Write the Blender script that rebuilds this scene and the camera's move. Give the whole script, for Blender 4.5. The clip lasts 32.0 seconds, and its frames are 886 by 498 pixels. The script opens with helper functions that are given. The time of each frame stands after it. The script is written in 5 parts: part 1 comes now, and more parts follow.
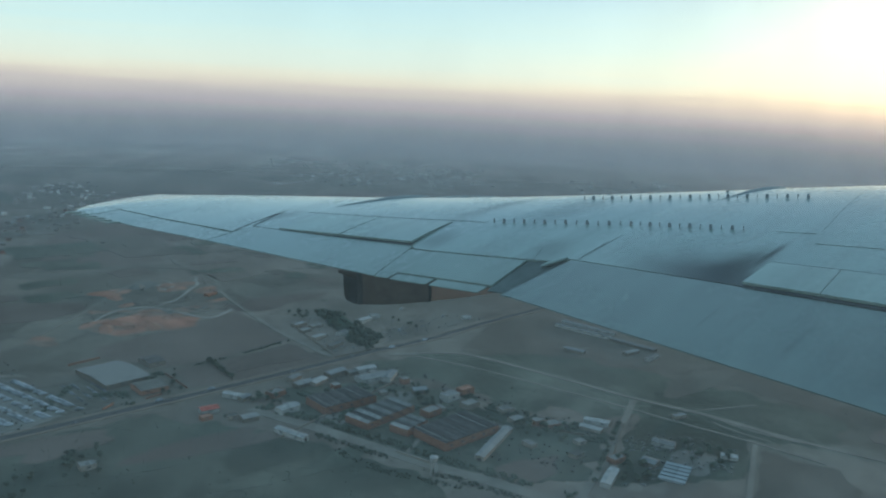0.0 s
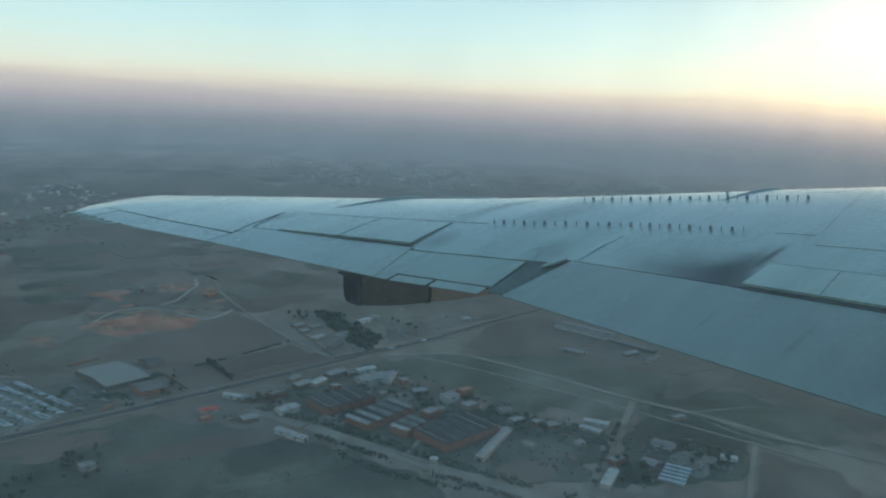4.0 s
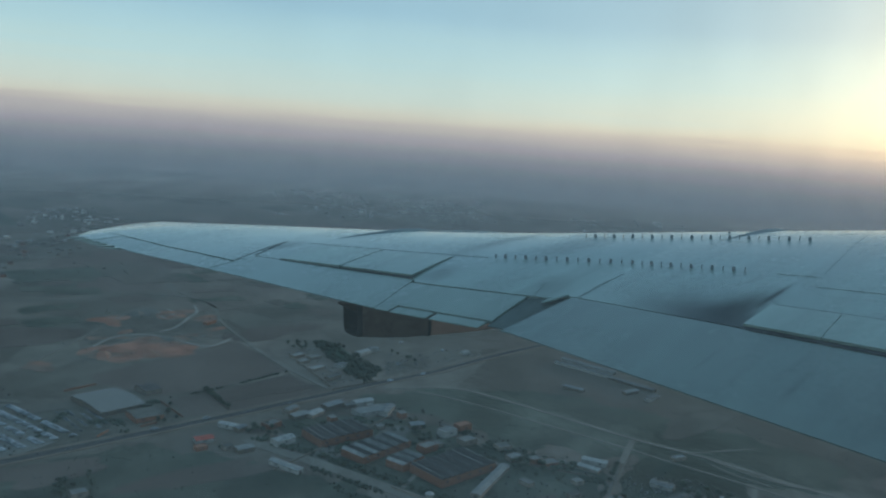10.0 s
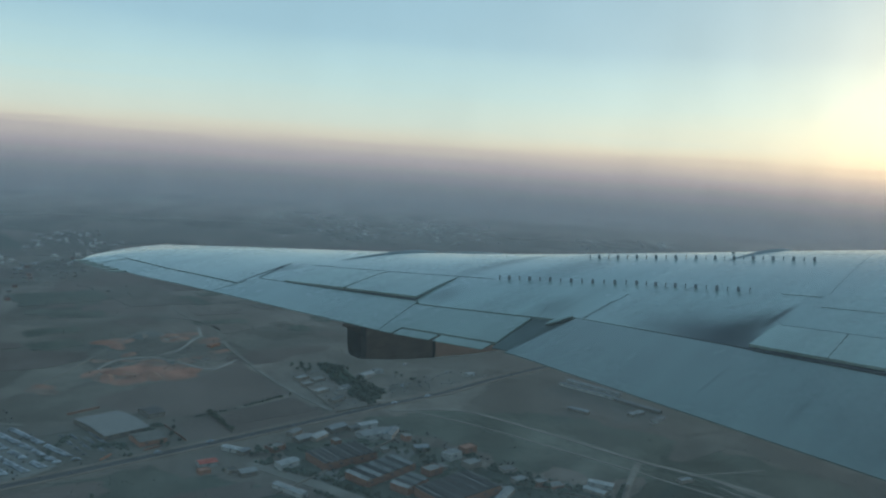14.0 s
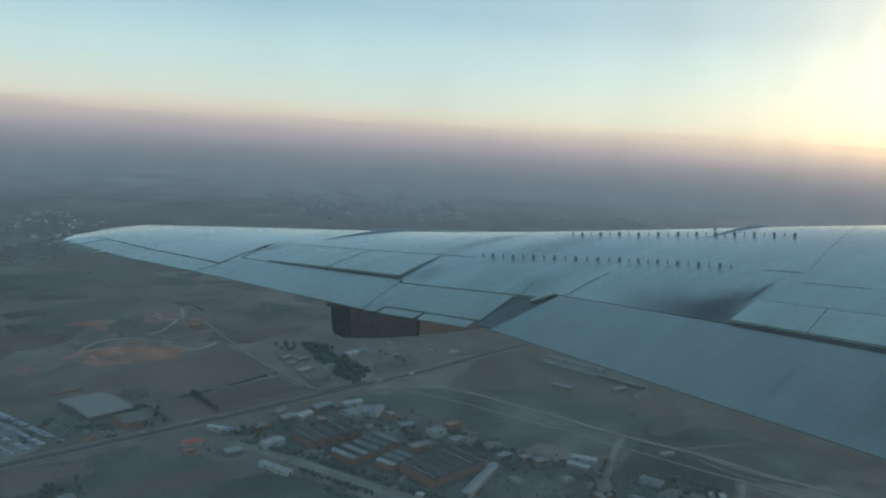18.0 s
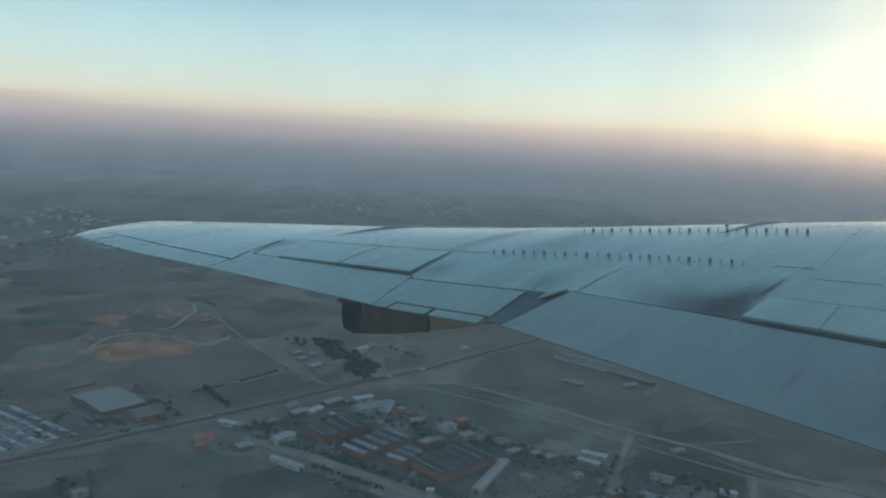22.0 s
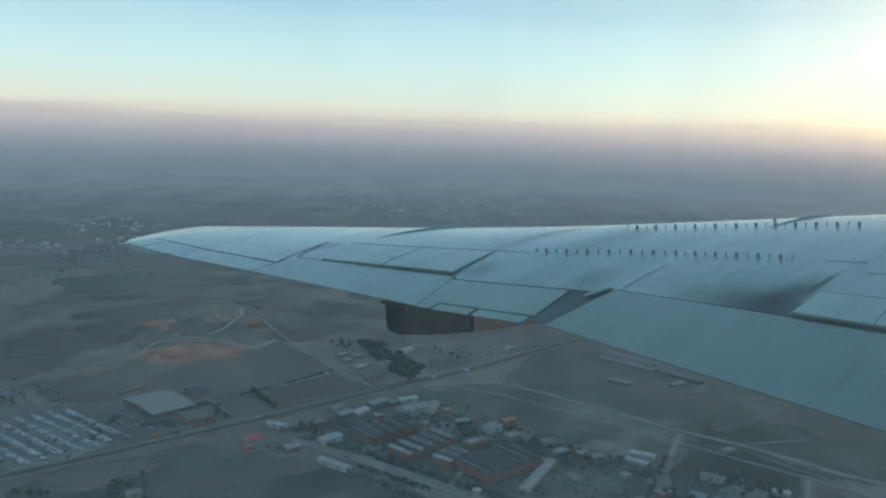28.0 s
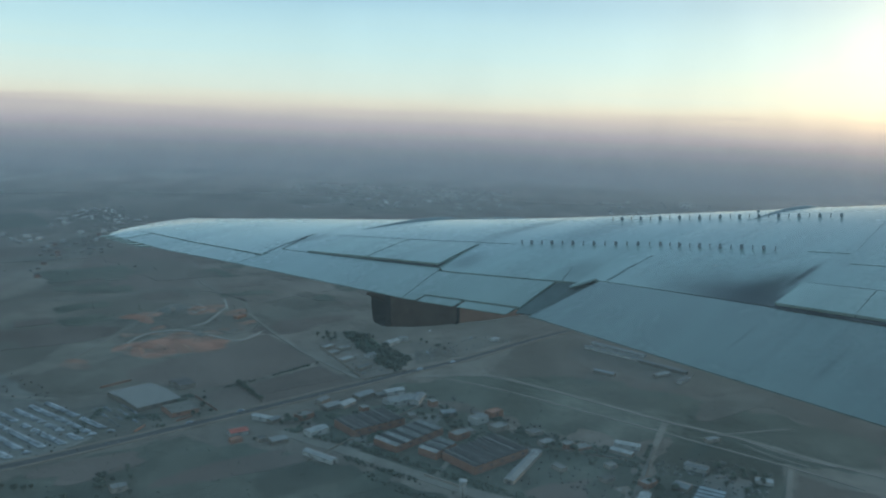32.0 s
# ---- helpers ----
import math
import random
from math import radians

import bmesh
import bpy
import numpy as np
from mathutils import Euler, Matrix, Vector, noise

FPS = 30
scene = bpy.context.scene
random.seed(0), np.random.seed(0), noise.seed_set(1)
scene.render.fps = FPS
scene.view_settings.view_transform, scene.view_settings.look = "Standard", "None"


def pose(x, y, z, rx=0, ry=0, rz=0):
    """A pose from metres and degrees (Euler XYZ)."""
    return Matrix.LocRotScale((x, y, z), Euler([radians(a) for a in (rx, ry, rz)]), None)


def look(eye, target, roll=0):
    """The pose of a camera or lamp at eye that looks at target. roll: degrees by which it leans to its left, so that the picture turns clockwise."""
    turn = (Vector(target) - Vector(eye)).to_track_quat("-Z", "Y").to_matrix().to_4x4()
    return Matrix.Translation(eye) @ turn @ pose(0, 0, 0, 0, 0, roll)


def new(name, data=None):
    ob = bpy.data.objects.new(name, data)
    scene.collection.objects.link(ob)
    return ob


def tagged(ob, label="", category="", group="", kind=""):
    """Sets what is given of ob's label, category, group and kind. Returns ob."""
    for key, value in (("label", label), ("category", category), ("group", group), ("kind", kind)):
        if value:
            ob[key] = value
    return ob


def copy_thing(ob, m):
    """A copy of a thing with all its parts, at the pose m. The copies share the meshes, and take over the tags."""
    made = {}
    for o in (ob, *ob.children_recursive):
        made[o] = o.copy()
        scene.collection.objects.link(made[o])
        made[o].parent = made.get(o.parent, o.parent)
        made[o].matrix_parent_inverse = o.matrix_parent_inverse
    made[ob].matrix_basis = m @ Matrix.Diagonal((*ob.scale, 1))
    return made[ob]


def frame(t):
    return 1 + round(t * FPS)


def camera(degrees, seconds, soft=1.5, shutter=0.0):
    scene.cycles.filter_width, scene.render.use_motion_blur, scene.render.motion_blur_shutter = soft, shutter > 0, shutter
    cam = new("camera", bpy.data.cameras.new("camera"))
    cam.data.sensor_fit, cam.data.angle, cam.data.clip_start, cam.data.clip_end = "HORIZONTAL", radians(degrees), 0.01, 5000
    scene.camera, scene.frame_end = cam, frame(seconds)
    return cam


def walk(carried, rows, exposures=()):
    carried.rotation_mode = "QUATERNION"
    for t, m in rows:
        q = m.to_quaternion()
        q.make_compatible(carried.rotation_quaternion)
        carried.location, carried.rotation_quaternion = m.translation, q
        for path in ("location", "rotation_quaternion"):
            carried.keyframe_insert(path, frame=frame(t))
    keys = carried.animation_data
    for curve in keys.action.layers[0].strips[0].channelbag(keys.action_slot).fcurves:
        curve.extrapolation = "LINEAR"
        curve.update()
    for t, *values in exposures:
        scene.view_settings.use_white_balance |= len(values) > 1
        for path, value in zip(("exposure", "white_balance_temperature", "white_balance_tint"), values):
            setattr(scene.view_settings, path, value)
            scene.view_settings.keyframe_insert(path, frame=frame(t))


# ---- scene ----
cam = camera(58.0, 32.0, soft=2.1)
EYE = (0.0, 0.0, 350.0)
ROWS = [
    (0, -1.69, -10.10, -2.65), (0.5, -1.54, -9.97, -2.53), (1, -1.36, -9.73, -2.27), (1.5, -1.23, -9.14, -2.42),
    (2, -1.13, -8.65, -2.37), (2.5, -1.17, -8.65, -2.39), (3, -1.33, -9.43, -2.36), (3.5, -1.46, -10.10, -2.56),
    (5.5, -2.70, -9.52, -2.77), (6, -2.91, -9.17, -2.83), (6.5, -2.93, -8.24, -2.81), (7, -2.87, -8.21, -2.91),
    (7.5, -2.81, -8.01, -2.75), (8, -2.62, -7.89, -2.80), (8.5, -2.40, -7.83, -2.94), (9, -1.93, -7.92, -4.01),
    (9.5, -1.51, -7.98, -4.08), (10, -1.38, -7.67, -4.03), (10.5, -1.05, -7.10, -3.96), (11, -1.08, -6.34, -3.94),
    (11.5, -0.88, -6.63, -4.00), (12, -0.85, -6.65, -3.68), (12.5, -0.87, -6.39, -4.00), (13, -1.02, -5.85, -3.89),
    (13.5, -1.10, -5.39, -3.90), (14, -1.14, -6.15, -3.76), (14.5, -1.26, -7.29, -3.44), (16.5, -1.88, -7.45, -3.50),
    (17, -1.99, -7.37, -3.54), (17.5, -2.19, -7.43, -4.00), (18, -2.36, -7.62, -3.49), (18.5, -2.47, -7.95, -3.56),
    (19, -2.73, -8.61, -3.37), (19.5, -2.93, -9.09, -3.49), (20, -3.19, -9.13, -3.77), (20.5, -3.44, -9.13, -3.92),
    (21, -3.73, -9.45, -3.79), (21.5, -3.73, -9.06, -3.63), (22, -1.61, -7.96, -3.43), (22.5, -1.57, -7.62, -3.19),
    (23, -1.83, -8.07, -2.34), (23.5, -1.28, -8.66, -1.79), (24, -0.90, -8.61, -1.95), (24.5, -0.77, -8.41, -1.92),
    (25, -0.94, -8.36, -2.00), (25.5, -0.36, -8.30, -2.03), (26, 0.24, -8.30, -1.59), (26.5, 0.92, -8.27, -1.37),
    (28.5, 1.48, -7.88, -2.27), (29, 1.80, -7.71, -2.47), (29.5, 1.51, -7.71, -2.81), (30, -0.11, -8.42, -2.87),
    (30.5, 0.24, -8.53, -2.10), (31, 0.08, -8.30, -2.42), (31.5, 0.11, -8.28, -2.18), (32, 0.22, -8.61, -2.03),
]
walk(cam, [(t, pose(*EYE, 90 + pitch, roll, yaw)) for t, yaw, pitch, roll in ROWS],
     exposures=[(0.0, 0.2, 6080.0, 0.0), (3.0, 0.2, 6080.0, 0.0), (6.0, 0.0, 5950.0, 0.0), (7.5, -0.1, 5900.0, 0.0), (9.0, -0.2, 5850.0, 0.0), (11.0, -0.18, 5900.0, 0.0),
                (14.0, -0.1, 6080.0, 1.0), (17.0, 0.0, 6200.0, 4.0), (18.0, -0.05, 6200.0, 4.0), (20.0, 0.0, 6200.0, 4.0), (23.0, 0.0, 6200.0, 4.0), (24.5, 0.12, 6130.0, 2.5), (26.0, 0.18, 6050.0, 1.0),
                (29.0, 0.12, 5950.0, 0.0), (32.0, 0.1, 5950.0, 0.0)])

# ---- sky, haze and sun: a clear dusk sky over a purple haze layer, the sun low ahead of the wing ----
SUN_AZ, SUN_EL = radians(41.0), radians(4.5)      # azimuth clockwise from +y
sun_dir = Vector((math.sin(SUN_AZ) * math.cos(SUN_EL), math.cos(SUN_AZ) * math.cos(SUN_EL), math.sin(SUN_EL)))


def srgb(r, g, b):
    return tuple((c / 12.92 if c <= 0.04045 else ((c + 0.055) / 1.055) ** 2.4) for c in (r / 255, g / 255, b / 255)) + (1.0,)


world = bpy.data.worlds.new("dusk_sky")
scene.world = world
world.use_nodes = True
wt = world.node_tree
wt.nodes.clear()


def wnode(kind, **kw):
    n = wt.nodes.new(kind)
    for k, v in kw.items():
        n.inputs[k].default_value = v
    return n


w_co = wnode("ShaderNodeTexCoord")
w_sep = wnode("ShaderNodeSeparateXYZ")
wt.links.new(w_co.outputs["Generated"], w_sep.inputs[0])
# faint uneven top of the haze layer
w_noise = wnode("ShaderNodeTexNoise", Scale=9.0, Detail=3.0)
w_map = wnode("ShaderNodeMapping")
w_map.inputs["Scale"].default_value = (0.5, 0.5, 9.0)
wt.links.new(w_co.outputs["Generated"], w_map.inputs[0])
wt.links.new(w_map.outputs[0], w_noise.inputs["Vector"])
w_wob = wnode("ShaderNodeMath")
w_wob.operation = "MULTIPLY_ADD"
wt.links.new(w_noise.outputs["Fac"], w_wob.inputs[0])
w_wob.inputs[1].default_value = 0.011
wt.links.new(w_sep.outputs["Z"], w_wob.inputs[2])
w_map2 = wnode("ShaderNodeMapping")
w_map2.inputs["Scale"].default_value = (1.2, 1.2, 42.0)
wt.links.new(w_co.outputs["Generated"], w_map2.inputs[0])
w_streak = wnode("ShaderNodeTexNoise", Scale=3.0, Detail=4.0)
wt.links.new(w_map2.outputs[0], w_streak.inputs["Vector"])
w_wob2 = wnode("ShaderNodeMath")
w_wob2.operation = "MULTIPLY_ADD"
wt.links.new(w_streak.outputs["Fac"], w_wob2.inputs[0])
w_wob2.inputs[1].default_value = 0.020
w_wob2.inputs[2].default_value = -0.010
w_uneven = wnode("ShaderNodeMath")
wt.links.new(w_wob.outputs[0], w_uneven.inputs[0])
wt.links.new(w_wob2.outputs[0], w_uneven.inputs[1])
w_range = wnode("ShaderNodeMapRange")
w_range.inputs["From Min"].default_value, w_range.inputs["From Max"].default_value = -0.117, 0.583
wt.links.new(w_uneven.outputs[0], w_range.inputs["Value"])
w_ramp = wnode("ShaderNodeValToRGB")
w_ramp.color_ramp.interpolation = "B_SPLINE"


def elev(deg):
    return (math.sin(radians(deg - 1.4)) + 0.12) / 0.70


# the low stops hold far land with the haze put into its colour
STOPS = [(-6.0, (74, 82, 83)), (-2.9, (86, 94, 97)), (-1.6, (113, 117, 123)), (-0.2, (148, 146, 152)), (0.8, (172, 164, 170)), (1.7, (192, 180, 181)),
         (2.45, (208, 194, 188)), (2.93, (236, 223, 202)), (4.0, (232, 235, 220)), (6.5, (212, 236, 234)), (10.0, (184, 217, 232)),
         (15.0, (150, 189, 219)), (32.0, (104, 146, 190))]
cr = w_ramp.color_ramp
for i, (deg, rgb) in enumerate(STOPS):
    e = cr.elements[i] if i < 2 else cr.elements.new(0.5)
    e.position, e.color = min(1.0, elev(deg)), srgb(*rgb)
wt.links.new(w_range.outputs[0], w_ramp.inputs["Fac"])
# warm glow round the low sun, dimmed inside the haze
w_dot = wnode("ShaderNodeVectorMath")
w_dot.operation = "DOT_PRODUCT"
w_dot.inputs[1].default_value = sun_dir
wt.links.new(w_co.outputs["Generated"], w_dot.inputs[0])


def wmath(op, a, b):
    n = wnode("ShaderNodeMath")
    n.operation = op
    for i, v in enumerate((a, b)):
        if isinstance(v, (int, float)):
            n.inputs[i].default_value = v
        else:
            wt.links.new(v, n.inputs[i])
    return n.outputs[0]


w_cos = wmath("MAXIMUM", w_dot.outputs["Value"], 0.0)
w_wide = wmath("MULTIPLY", wmath("POWER", w_cos, 9.0), 0.20)
w_tight = wmath("MULTIPLY", wmath("POWER", w_cos, 55.0), 0.75)
w_clear = wnode("ShaderNodeMapRange")
w_clear.interpolation_type = "SMOOTHSTEP"
w_clear.inputs["From Min"].default_value, w_clear.inputs["From Max"].default_value = -0.02, 0.06
w_clear.inputs["To Min"].default_value = 0.06
wt.links.new(w_wob.outputs[0], w_clear.inputs["Value"])
w_low = wnode("ShaderNodeMapRange")
w_low.inputs["From Min"].default_value, w_low.inputs["From Max"].default_value = 0.06, 0.36
w_low.inputs["To Min"].default_value, w_low.inputs["To Max"].default_value = 1.2, 0.7
wt.links.new(w_sep.outputs["Z"], w_low.inputs["Value"])
w_glow = wmath("MULTIPLY", wmath("MULTIPLY", wmath("ADD", w_wide, w_tight), w_clear.outputs[0]), w_low.outputs[0])
w_warm = wnode("ShaderNodeMix")
w_warm.data_type, w_warm.blend_type = "RGBA", "ADD"
w_warm.inputs[7].default_value = (1.0, 0.66, 0.26, 1.0)
wt.links.new(w_glow, w_warm.inputs[0])
wt.links.new(w_ramp.outputs["Color"], w_warm.inputs[6])
# the far plain beyond the last fields: faint patches that shrink towards the horizon
w_down = wmath("MAXIMUM", wmath("MULTIPLY", w_sep.outputs["Z"], -1.0), 0.012)
w_flat = wnode("ShaderNodeCombineXYZ")
wt.links.new(wmath("MULTIPLY", wmath("DIVIDE", w_sep.outputs["X"], w_down), 2.2), w_flat.inputs[0])
wt.links.new(wmath("MULTIPLY", wmath("DIVIDE", w_sep.outputs["Y"], w_down), 0.5), w_flat.inputs[1])
w_patch = wnode("ShaderNodeTexNoise", Scale=1.2, Detail=6.0)
wt.links.new(w_flat.outputs[0], w_patch.inputs["Vector"])
w_amp = wnode("ShaderNodeMapRange")
w_amp.inputs["From Min"].default_value, w_amp.inputs["From Max"].default_value = 0.0, -0.05
w_amp.inputs["To Max"].default_value = 1.9
wt.links.new(w_sep.outputs["Z"], w_amp.inputs["Value"])
w_shade = wmath("ADD", wmath("MULTIPLY", wmath("SUBTRACT", w_patch.outputs["Fac"], 0.5), w_amp.outputs[0]), 1.0)
# fields and settlements on it, pale and dark
w_plots = wnode("ShaderNodeTexVoronoi", Scale=2.6)
w_plots.distance = "CHEBYCHEV"
wt.links.new(w_flat.outputs[0], w_plots.inputs["Vector"])
w_tone = wnode("ShaderNodeSeparateColor")
wt.links.new(w_plots.outputs["Color"], w_tone.inputs[0])
w_shade = wmath("ADD", w_shade, wmath("MULTIPLY", wmath("SUBTRACT", w_tone.outputs[0], 0.5), wmath("MULTIPLY", w_amp.outputs[0], 0.22)))
w_land = wnode("ShaderNodeMix")
w_land.data_type, w_land.blend_type = "RGBA", "MULTIPLY"
w_land.inputs[0].default_value = 1.0
wt.links.new(w_warm.outputs[2], w_land.inputs[6])
w_hue = wnode("ShaderNodeMix")
w_hue.data_type = "RGBA"
w_hue.inputs[6].default_value, w_hue.inputs[7].default_value = (0.95, 1.02, 0.99, 1), (1.05, 0.985, 0.99, 1)
wt.links.new(w_tone.outputs[1], w_hue.inputs[0])
w_tint = wnode("ShaderNodeMix")
w_tint.data_type, w_tint.blend_type = "RGBA", "MULTIPLY"
wt.links.new(wmath("MINIMUM", w_amp.outputs[0], 1.0), w_tint.inputs[0])
wt.links.new(w_shade, w_tint.inputs[6])
wt.links.new(w_hue.outputs[2], w_tint.inputs[7])
wt.links.new(w_tint.outputs[2], w_land.inputs[7])
w_sky = wnode("ShaderNodeTexSky")
w_sky.sky_type, w_sky.sun_disc = "NISHITA", False
w_sky.sun_elevation, w_sky.sun_rotation = SUN_EL, SUN_AZ
w_sky.dust_density = 3.0
w_bg = wnode("ShaderNodeBackground", Strength=1.0)
w_bg2 = wnode("ShaderNodeBackground", Strength=0.012)
wt.links.new(w_land.outputs[2], w_bg.inputs["Color"])
wt.links.new(w_sky.outputs[0], w_bg2.inputs["Color"])
w_add = wnode("ShaderNodeAddShader")
wt.links.new(w_bg.outputs[0], w_add.inputs[0])
wt.links.new(w_bg2.outputs[0], w_add.inputs[1])
wt.links.new(w_add.outputs[0], wnode("ShaderNodeOutputWorld").inputs["Surface"])

lamp = bpy.data.lights.new("sun", "SUN")
lamp.energy, lamp.color, lamp.angle = 0.9, (1.0, 0.70, 0.42), radians(2.0)
new("sun", lamp).matrix_world = look(sun_dir * 100, (0, 0, 0))


# ---- materials ----
def material(name, colour, rough=0.8, metal=0.0, noise_scale=1.0, amount=0.25, fine=None, stretch=(1, 1, 1), bump=0.0, each=0.0, spec=0.12, second=None, coat=0.0):
    """Principled paint with variation at two scales, in object coordinates; each: how far single objects differ."""
    m = bpy.data.materials.new(name)
    m.use_nodes = True
    nt = m.node_tree
    b = nt.nodes["Principled BSDF"]
    b.inputs["Roughness"].default_value, b.inputs["Metallic"].default_value = rough, metal
    b.inputs["Specular IOR Level"].default_value = spec
    b.inputs["Coat Weight"].default_value, b.inputs["Coat Roughness"].default_value = coat, 0.22
    co = nt.nodes.new("ShaderNodeTexCoord")
    mp = nt.nodes.new("ShaderNodeMapping")
    mp.inputs["Scale"].default_value = stretch
    nt.links.new(co.outputs["Object"], mp.inputs[0])
    last = None
    for k, (sc, am) in enumerate(((noise_scale, amount), (fine or noise_scale * 7.3, amount * 0.6))):
        n = nt.nodes.new("ShaderNodeTexNoise")
        n.inputs["Scale"].default_value, n.inputs["Detail"].default_value = sc, 5.0
        nt.links.new(mp.outputs[0], n.inputs["Vector"])
        r = nt.nodes.new("ShaderNodeMapRange")
        r.inputs["From Min"].default_value, r.inputs["From Max"].default_value = 0.3, 0.7
        r.inputs["To Min"].default_value, r.inputs["To Max"].default_value = 1 - am, 1 + am
        nt.links.new(n.outputs["Fac"], r.inputs["Value"])
        mix = nt.nodes.new("ShaderNodeMix")
        mix.data_type, mix.blend_type = "RGBA", "MULTIPLY"
        mix.inputs[0].default_value = 1.0
        if last is None:
            if second:
                two = nt.nodes.new("ShaderNodeMix")
                two.data_type = "RGBA"
                two.inputs[6].default_value, two.inputs[7].default_value = (*colour, 1), (*second, 1)
                n2 = nt.nodes.new("ShaderNodeTexNoise")
                n2.inputs["Scale"].default_value, n2.inputs["Detail"].default_value = sc * 0.45, 4.0
                nt.links.new(mp.outputs[0], n2.inputs["Vector"])
                r2 = nt.nodes.new("ShaderNodeMapRange")
                r2.inputs["From Min"].default_value, r2.inputs["From Max"].default_value = 0.42, 0.6
                nt.links.new(n2.outputs["Fac"], r2.inputs["Value"])
                nt.links.new(r2.outputs[0], two.inputs[0])
                nt.links.new(two.outputs[2], mix.inputs[6])
            else:
                mix.inputs[6].default_value = (*colour, 1)
        else:
            nt.links.new(last, mix.inputs[6])
        nt.links.new(r.outputs[0], mix.inputs[7])
        last = mix.outputs[2]
    if each:
        info = nt.nodes.new("ShaderNodeObjectInfo")
        r = nt.nodes.new("ShaderNodeMapRange")
        r.inputs["To Min"].default_value, r.inputs["To Max"].default_value = 1 - each, 1 + each
        nt.links.new(info.outputs["Random"], r.inputs["Value"])
        mix = nt.nodes.new("ShaderNodeMix")
        mix.data_type, mix.blend_type = "RGBA", "MULTIPLY"
        mix.inputs[0].default_value = 1.0
        nt.links.new(last, mix.inputs[6])
        nt.links.new(r.outputs[0], mix.inputs[7])
        last = mix.outputs[2]
    nt.links.new(last, b.inputs["Base Color"])
    if bump:
        bp = nt.nodes.new("ShaderNodeBump")
        bp.inputs["Strength"].default_value, bp.inputs["Distance"].default_value = 0.6, bump
        nt.links.new(n.outputs["Fac"], bp.inputs["Height"])
        nt.links.new(bp.outputs[0], b.inputs["Normal"])
    return m


def soot_and_shade(m, place, radii, colour, strength):
    """Soot, or shade put into the colour, of its own shape on a painted surface, in object coordinates."""
    nt = m.node_tree
    b = nt.nodes["Principled BSDF"]
    src = b.inputs["Base Color"].links[0].from_socket
    co = nt.nodes.new("ShaderNodeTexCoord")
    sub = nt.nodes.new("ShaderNodeVectorMath")
    sub.operation = "SUBTRACT"
    sub.inputs[1].default_value = place
    nt.links.new(co.outputs["Object"], sub.inputs[0])
    div = nt.nodes.new("ShaderNodeVectorMath")
    div.operation = "DIVIDE"
    div.inputs[1].default_value = radii
    nt.links.new(sub.outputs[0], div.inputs[0])
    ln = nt.nodes.new("ShaderNodeVectorMath")
    ln.operation = "LENGTH"
    nt.links.new(div.outputs[0], ln.inputs[0])
    n = nt.nodes.new("ShaderNodeTexNoise")
    n.inputs["Scale"].default_value, n.inputs["Detail"].default_value = 2.5, 4.0
    nt.links.new(co.outputs["Object"], n.inputs["Vector"])
    ad = nt.nodes.new("ShaderNodeMath")
    ad.operation = "MULTIPLY_ADD"
    ad.inputs[1].default_value = 0.5
    nt.links.new(n.outputs["Fac"], ad.inputs[0])
    nt.links.new(ln.outputs["Value"], ad.inputs[2])
    r = nt.nodes.new("ShaderNodeMapRange")
    r.interpolation_type = "SMOOTHSTEP"
    r.inputs["From Min"].default_value, r.inputs["From Max"].default_value = 0.35, 1.3
    r.inputs["To Min"].default_value, r.inputs["To Max"].default_value = strength, 0.0
    nt.links.new(ad.outputs[0], r.inputs["Value"])
    mix = nt.nodes.new("ShaderNodeMix")
    mix.data_type = "RGBA"
    mix.inputs[7].default_value = (*colour, 1)
    nt.links.new(r.outputs[0], mix.inputs[0])
    nt.links.new(src, mix.inputs[6])
    nt.links.new(mix.outputs[2], b.inputs["Base Color"])
    for socket in ("Coat Weight", "Specular IOR Level"):
        dull = nt.nodes.new("ShaderNodeMath")
        dull.operation = "MULTIPLY"
        keep = nt.nodes.new("ShaderNodeMath")
        keep.operation = "SUBTRACT"
        keep.inputs[0].default_value = 1.0
        nt.links.new(r.outputs[0], keep.inputs[1])
        nt.links.new(keep.outputs[0], dull.inputs[0])
        if b.inputs[socket].links:
            nt.links.new(b.inputs[socket].links[0].from_socket, dull.inputs[1])
        else:
            dull.inputs[1].default_value = b.inputs[socket].default_value
        nt.links.new(dull.outputs[0], b.inputs[socket])




